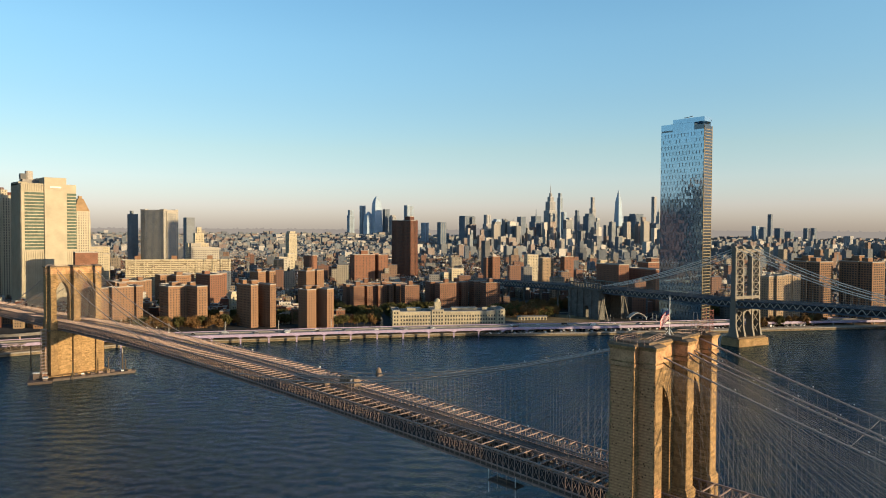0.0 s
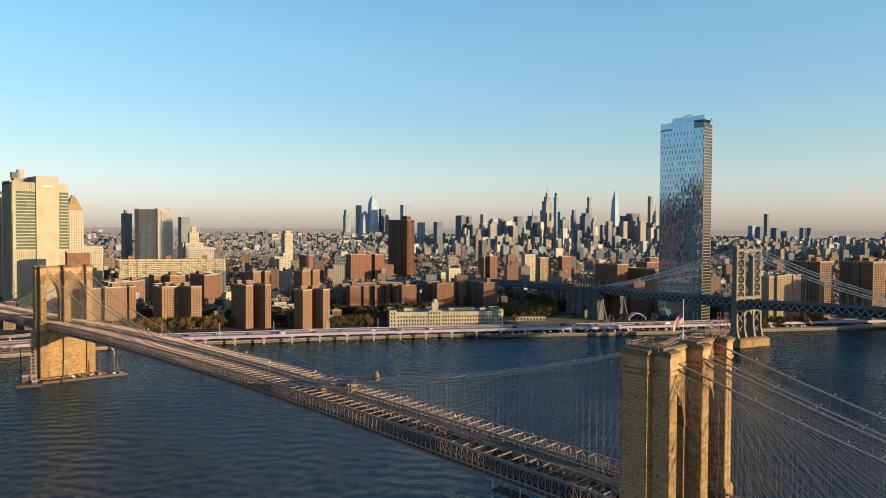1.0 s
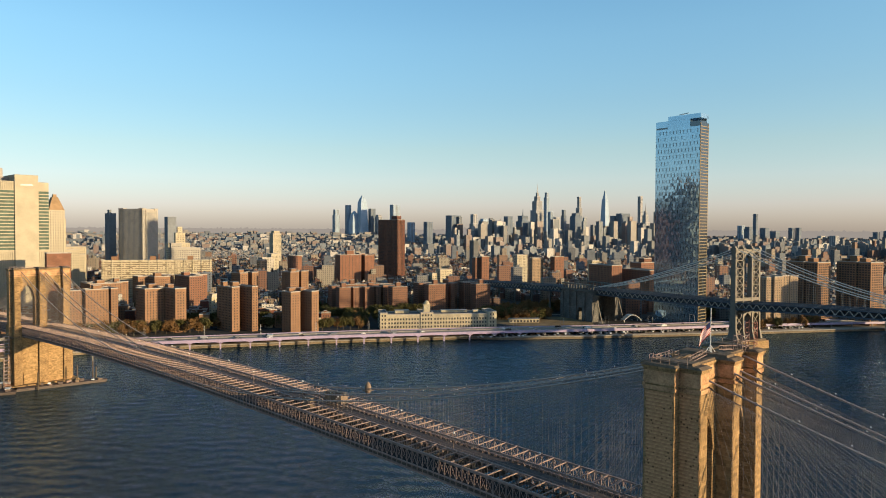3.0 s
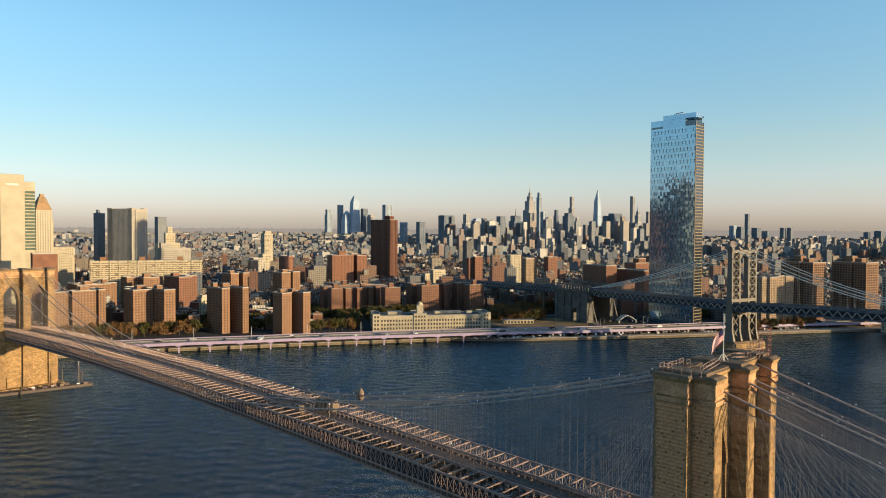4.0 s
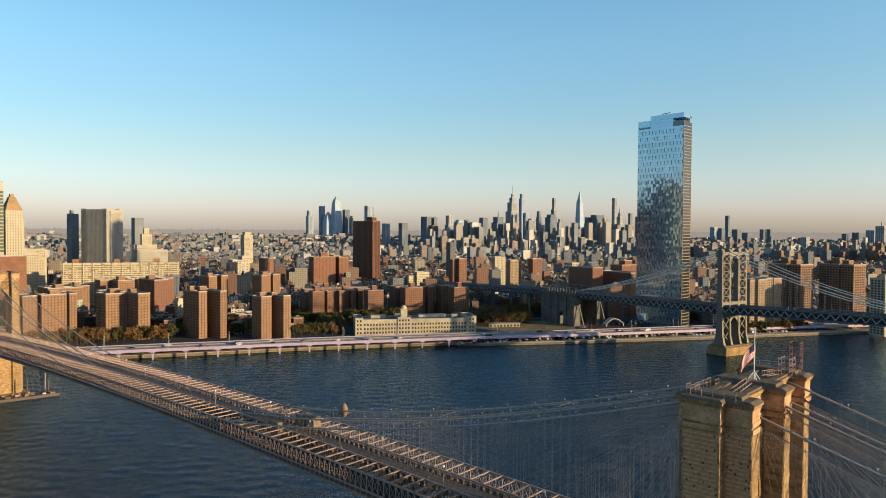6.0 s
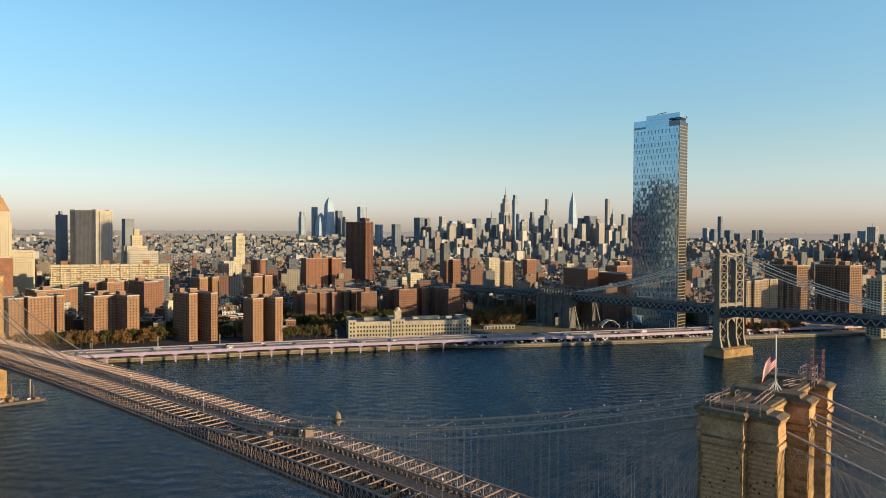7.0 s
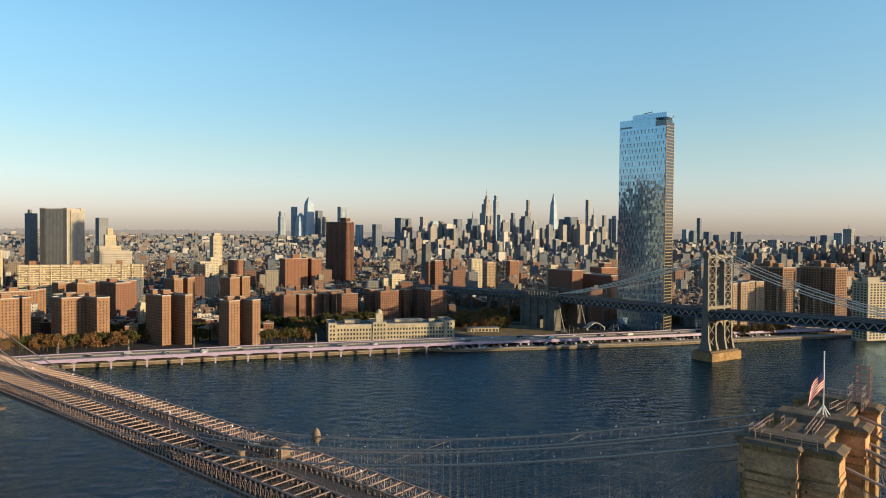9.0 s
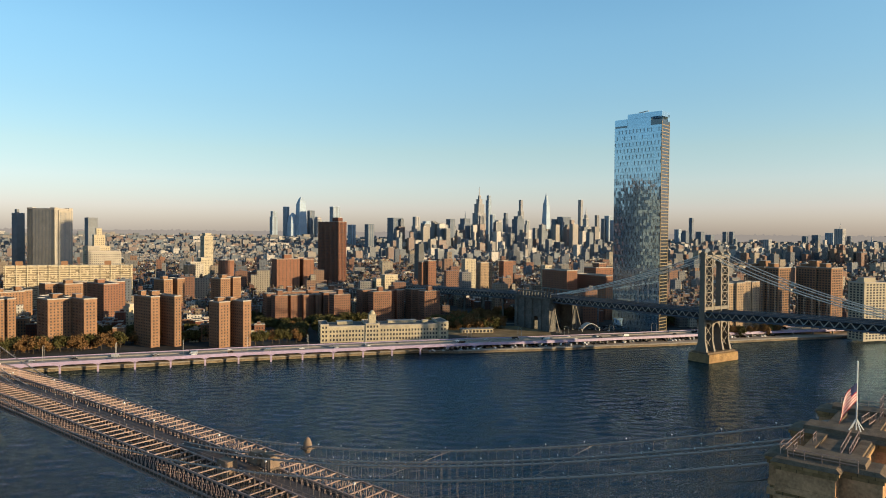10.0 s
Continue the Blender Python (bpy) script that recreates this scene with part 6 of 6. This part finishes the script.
can = thing("arched_canopy", "white arched canopy with open sides", "canopy", at=pose(603, 343, LAND, 0, 0, -34))
g = Geo()
pts = [(-11 + 22 * k / 12, 0, 2.5 + 6.0 * math.sin(math.pi * k / 12)) for k in range(13)]
g.loft([[(p[0], -5, p[2]), (p[0], 5, p[2]), (p[0], 5, p[2] + 0.5), (p[0], -5, p[2] + 0.5)] for p in pts])
part("roof", g, WHITE, can)
for s in (-1, 1):
    for y in (-4.5, 4.5):
        g = Geo()
        g.box(s * 10.8, y, 0, 2.8, 0.5, 0.5)
        part("post", g, WHITE, can)

# lamp posts along the highway
g = Geo()
g.tube([(0, 0, 10.4), (0, 0, 17), (0.001, 0, 21.5)], 0.13, 6)
mast = g.mesh("mast", PALE_STEEL)
g = Geo()
g.beam((0, 0, 21.3), (2.4, 0, 21.9), 0.12)
g.box(2.4, 0, 21.7, 21.95, 1.0, 0.4)
arm = g.mesh("arm", PALE_STEEL)
for p, a in along(HIGHWAY, 52.0, 20):
    for o in (9.0, 18.0):
        n = Vector((-math.sin(radians(a)), math.cos(radians(a))))
        lamp = thing("street_lamp", "tall grey highway lamp post", "street lamp", "highway lamps", at=pose(p[0] + n.x * o, p[1] + n.y * o, p[2], 0, 0, a + 90 if o < 10 else a - 90))
        post = part("mast", mast, PALE_STEEL, lamp)
        part("arm", arm, PALE_STEEL, post)
# lamp posts on the boardwalk of the stone bridge
g = Geo()
g.tube([(0, 0, 0), (0, 0, 3), (0.001, 0, 5.2)], 0.08, 6)
bmast = g.mesh("mast", STEEL)
g = Geo()
g.box(0, 0, 5.2, 5.7, 0.45, 0.45)
bhead = g.mesh("lantern", WHITE)
for k in range(16):
    y = 20 + k * 29.0
    lamp = thing("street_lamp", "slim tan boardwalk lamp post", "street lamp", "boardwalk lamps", at=pose(2.4 if k % 2 else -2.4, y, road_z(y) + 3.9))
    post = part("mast", bmast, STEEL, lamp)
    part("lantern", bhead, WHITE, post)


# ---- vehicles ----
def car_meshes(kind):
    """Body, glass and a wheel of a car or a van."""
    L, H = (4.6, 1.45) if kind == "car" else (6.6, 2.6)
    prof = [(-0.5, 0.25), (0.5, 0.25), (0.5, 0.52), (0.42, 0.6), (0.25, 0.62), (0.14, 1.0), (-0.26, 1.0), (-0.42, 0.64), (-0.5, 0.6)] if kind == "car" else [(-0.5, 0.18), (0.5, 0.18), (0.5, 0.5), (0.42, 0.55), (0.34, 0.98), (-0.5, 1.0)]
    b = Geo()
    b.hull([(x * L, -0.9, z * H) for x, z in prof], [(x * L, 0.9, z * H) for x, z in prof])
    c = Geo()
    c.box(-0.05 * L if kind == "car" else 0.36 * L, 0, 0.66 * H, 0.93 * H, (0.46 if kind == "car" else 0.12) * L, 1.83, taper=0.9)
    w = Geo()
    w.hull([(0.34 * math.cos(k * math.pi / 4), -0.12, 0.34 * math.sin(k * math.pi / 4)) for k in range(8)], [(0.34 * math.cos(k * math.pi / 4), 0.12, 0.34 * math.sin(k * math.pi / 4)) for k in range(8)])
    return b, c, w, L


PAINTS = [("white", WHITE), ("black", material("black_car_paint", (0.02, 0.02, 0.022), 0.25, 0.2, 0.05, 1)), ("grey", material("grey_car_paint", (0.18, 0.18, 0.19), 0.3, 0.4, 0.05, 1)), ("red", material("red_car_paint", (0.35, 0.03, 0.03), 0.3, 0.1, 0.05, 1)), ("yellow", material("yellow_car_paint", (0.55, 0.34, 0.03), 0.35, 0.0, 0.05, 1)), ("silver", material("silver_car_paint", (0.45, 0.45, 0.46), 0.3, 0.5, 0.05, 1))]
TYRE = material("tyre_rubber", (0.02, 0.02, 0.02), 0.9, 0, 0.1, 2)
FLEET = {}
for kind in ("car", "van"):
    b, c, w, L = car_meshes(kind)
    cm, wm = c.mesh("glazing", PANE), w.mesh("wheel", TYRE)
    for col, paint in PAINTS:
        FLEET[kind, col] = (b.mesh("body", paint), cm, wm, L)


def vehicle(x, y, z, rot, kind, col):
    body, glass, wheel, L = FLEET[kind, col]
    v = thing("car" if kind == "car" else "van", f"{col} {kind} standing on the road" if z > LAND + 1 else f"parked {col} {kind} near the waterfront", kind, "vehicles", at=pose(x, y, z, 0, 0, rot))
    part("body", body, WHITE, v)
    part("glazing", glass, PANE, v)
    for a in (-0.31, 0.31):
        for s in (-0.85, 0.85):
            ob = part("wheel", wheel, TYRE, v)
            ob.location = (a * L, s, 0.34)


rv = random.Random(21)
cols = [c for c, _ in PAINTS if c not in ("yellow", "red")]
for p, a in along(HIGHWAY[3:18], 30.0, 6):
    for o in (2.2, 6.0, 11.5, 15.5):
        if rv.random() < 0.45:
            n = Vector((-math.sin(radians(a)), math.cos(radians(a))))
            vehicle(p[0] + n.x * o, p[1] + n.y * o, p[2] + 10.42, a if o > 9 else a + 180, "van" if rv.random() < 0.18 else "car", rv.choice(cols + ["white", "black", "grey", "silver", "black"]))
for p, a in along(HIGHWAY[10:17], 4.4, 3):
    for o in (-2.5, 2.6, 8.5):
        if rv.random() < 0.66:
            n = Vector((-math.sin(radians(a)), math.cos(radians(a))))
            vehicle(p[0] + n.x * o, p[1] + n.y * o, LAND + 0.02, a + 90 + rv.uniform(-4, 4), "van" if rv.random() < 0.15 else "car", rv.choice(cols + ["white", "black", "grey", "silver", "black"]))
for k in range(26):
    f = k / 26
    x, y = 320 + 108 * f, 568 + 165 * f
    for o in (-5, 5):
        if rv.random() < 0.8:
            vehicle(x + o * 0.84, y - o * 0.54, LAND + 0.02, 57, "car", rv.choice(cols + ["white", "black", "grey", "silver", "black"]))
for k in range(30):
    x, y = 590 + rv.uniform(0, 70), 330 + rv.uniform(-14, 14) - 0.6 * 35
    vehicle(x + 20, y + 30, LAND + 0.02, rv.choice((55, 145)), "car", rv.choice(cols + ["white", "black", "grey", "silver", "black"]))


# ---- hewn stone facing of the towers ----
rs = random.Random(17)


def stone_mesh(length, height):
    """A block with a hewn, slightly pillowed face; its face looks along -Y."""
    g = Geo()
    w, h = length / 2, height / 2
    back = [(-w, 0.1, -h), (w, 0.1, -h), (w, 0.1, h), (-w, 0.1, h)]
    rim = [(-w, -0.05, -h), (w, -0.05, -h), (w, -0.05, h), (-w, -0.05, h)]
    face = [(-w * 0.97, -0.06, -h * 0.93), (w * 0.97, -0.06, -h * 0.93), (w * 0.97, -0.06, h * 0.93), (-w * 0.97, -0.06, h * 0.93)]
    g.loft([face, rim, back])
    return g.mesh("stone", GRANITE_WARMED)


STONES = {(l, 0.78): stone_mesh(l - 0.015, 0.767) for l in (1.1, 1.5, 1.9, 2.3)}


def lay(x, y, turn, width, z0, z1, keep=None):
    """Courses on one upright face: its middle, its heading, its width and heights; gives (length, pose) of each stone."""
    out, z, c = [], z0 + 0.39, math.cos(radians(turn))
    while z + 0.39 <= z1:
        left = width
        row = []
        while left > 0.9:
            fits = [l for l in (1.1, 1.5, 1.9, 2.3) if l <= left + 0.02]
            if not fits:
                break
            l = rs.choice(fits)
            row.append(l)
            left -= l
        o = -width / 2 + left / 2
        for l in row:
            u = o + l / 2
            o += l
            if keep is None or keep(u, z):
                out.append((l, (x + u * math.cos(radians(turn)), y + u * math.sin(radians(turn)), z)))
        z += 0.78
    return [(l, pose(*p, 0, 0, turn) @ Matrix.Translation((0, rs.uniform(-0.015, 0.03), 0))) for l, p in out]


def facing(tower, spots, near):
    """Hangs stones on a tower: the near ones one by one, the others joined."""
    # the near stones lie on shaded faces and carry the warm-lit colour
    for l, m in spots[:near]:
        ob = part("stone", STONES[l, 0.78], GRANITE_WARMED, tower)
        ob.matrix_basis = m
    g = Geo()
    for l, m in spots[near:]:
        me = STONES[l, 0.78]
        i = len(g.v)
        g.v += [tuple(m @ v.co) for v in me.vertices]
        for poly in me.polygons:
            g.f.append(tuple(i + k for k in poly.vertices))
            g.m.append(0)
            g.uv += [(0, 0)] * len(poly.vertices)
    part("stone_facing", g, GRANITE_JOINED, tower, "courses of hewn granite blocks", "stuff")


GRANITE_JOINED = material("hewn_granite_courses", (0.36, 0.228, 0.108), 0.88, 0, 0.26, 0.9, 0.5, 1.45, 0.28, 0, True)
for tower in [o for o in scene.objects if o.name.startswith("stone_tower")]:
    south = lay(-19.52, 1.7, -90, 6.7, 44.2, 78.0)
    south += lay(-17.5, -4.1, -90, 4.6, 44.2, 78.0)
    rest = lay(-15.6, -6.42, 0, 3.7, 44.2, 78.0) + lay(0, -7.1, 0, 3.9, 44.2, 78.0) + lay(15.6, -6.42, 0, 3.7, 44.2, 78.0)
    rest += lay(-1.98, -5.2, -90, 3.6, 44.2, 78.0) + lay(13.68, -4.9, -90, 3.0, 44.2, 78.0)
    for c in (-8.8, 8.8):
        rest += lay(c, -3.32, 0, 9.6, 62.5, 78.0, lambda u, z: z - 0.5 > arch_z(u) and abs(u) < 4.7)
    for x, w in ((-7.9, 9.4), (7.9, 9.4)):
        rest += lay(x, -6.75, 0, w, 3.0, 34.6)
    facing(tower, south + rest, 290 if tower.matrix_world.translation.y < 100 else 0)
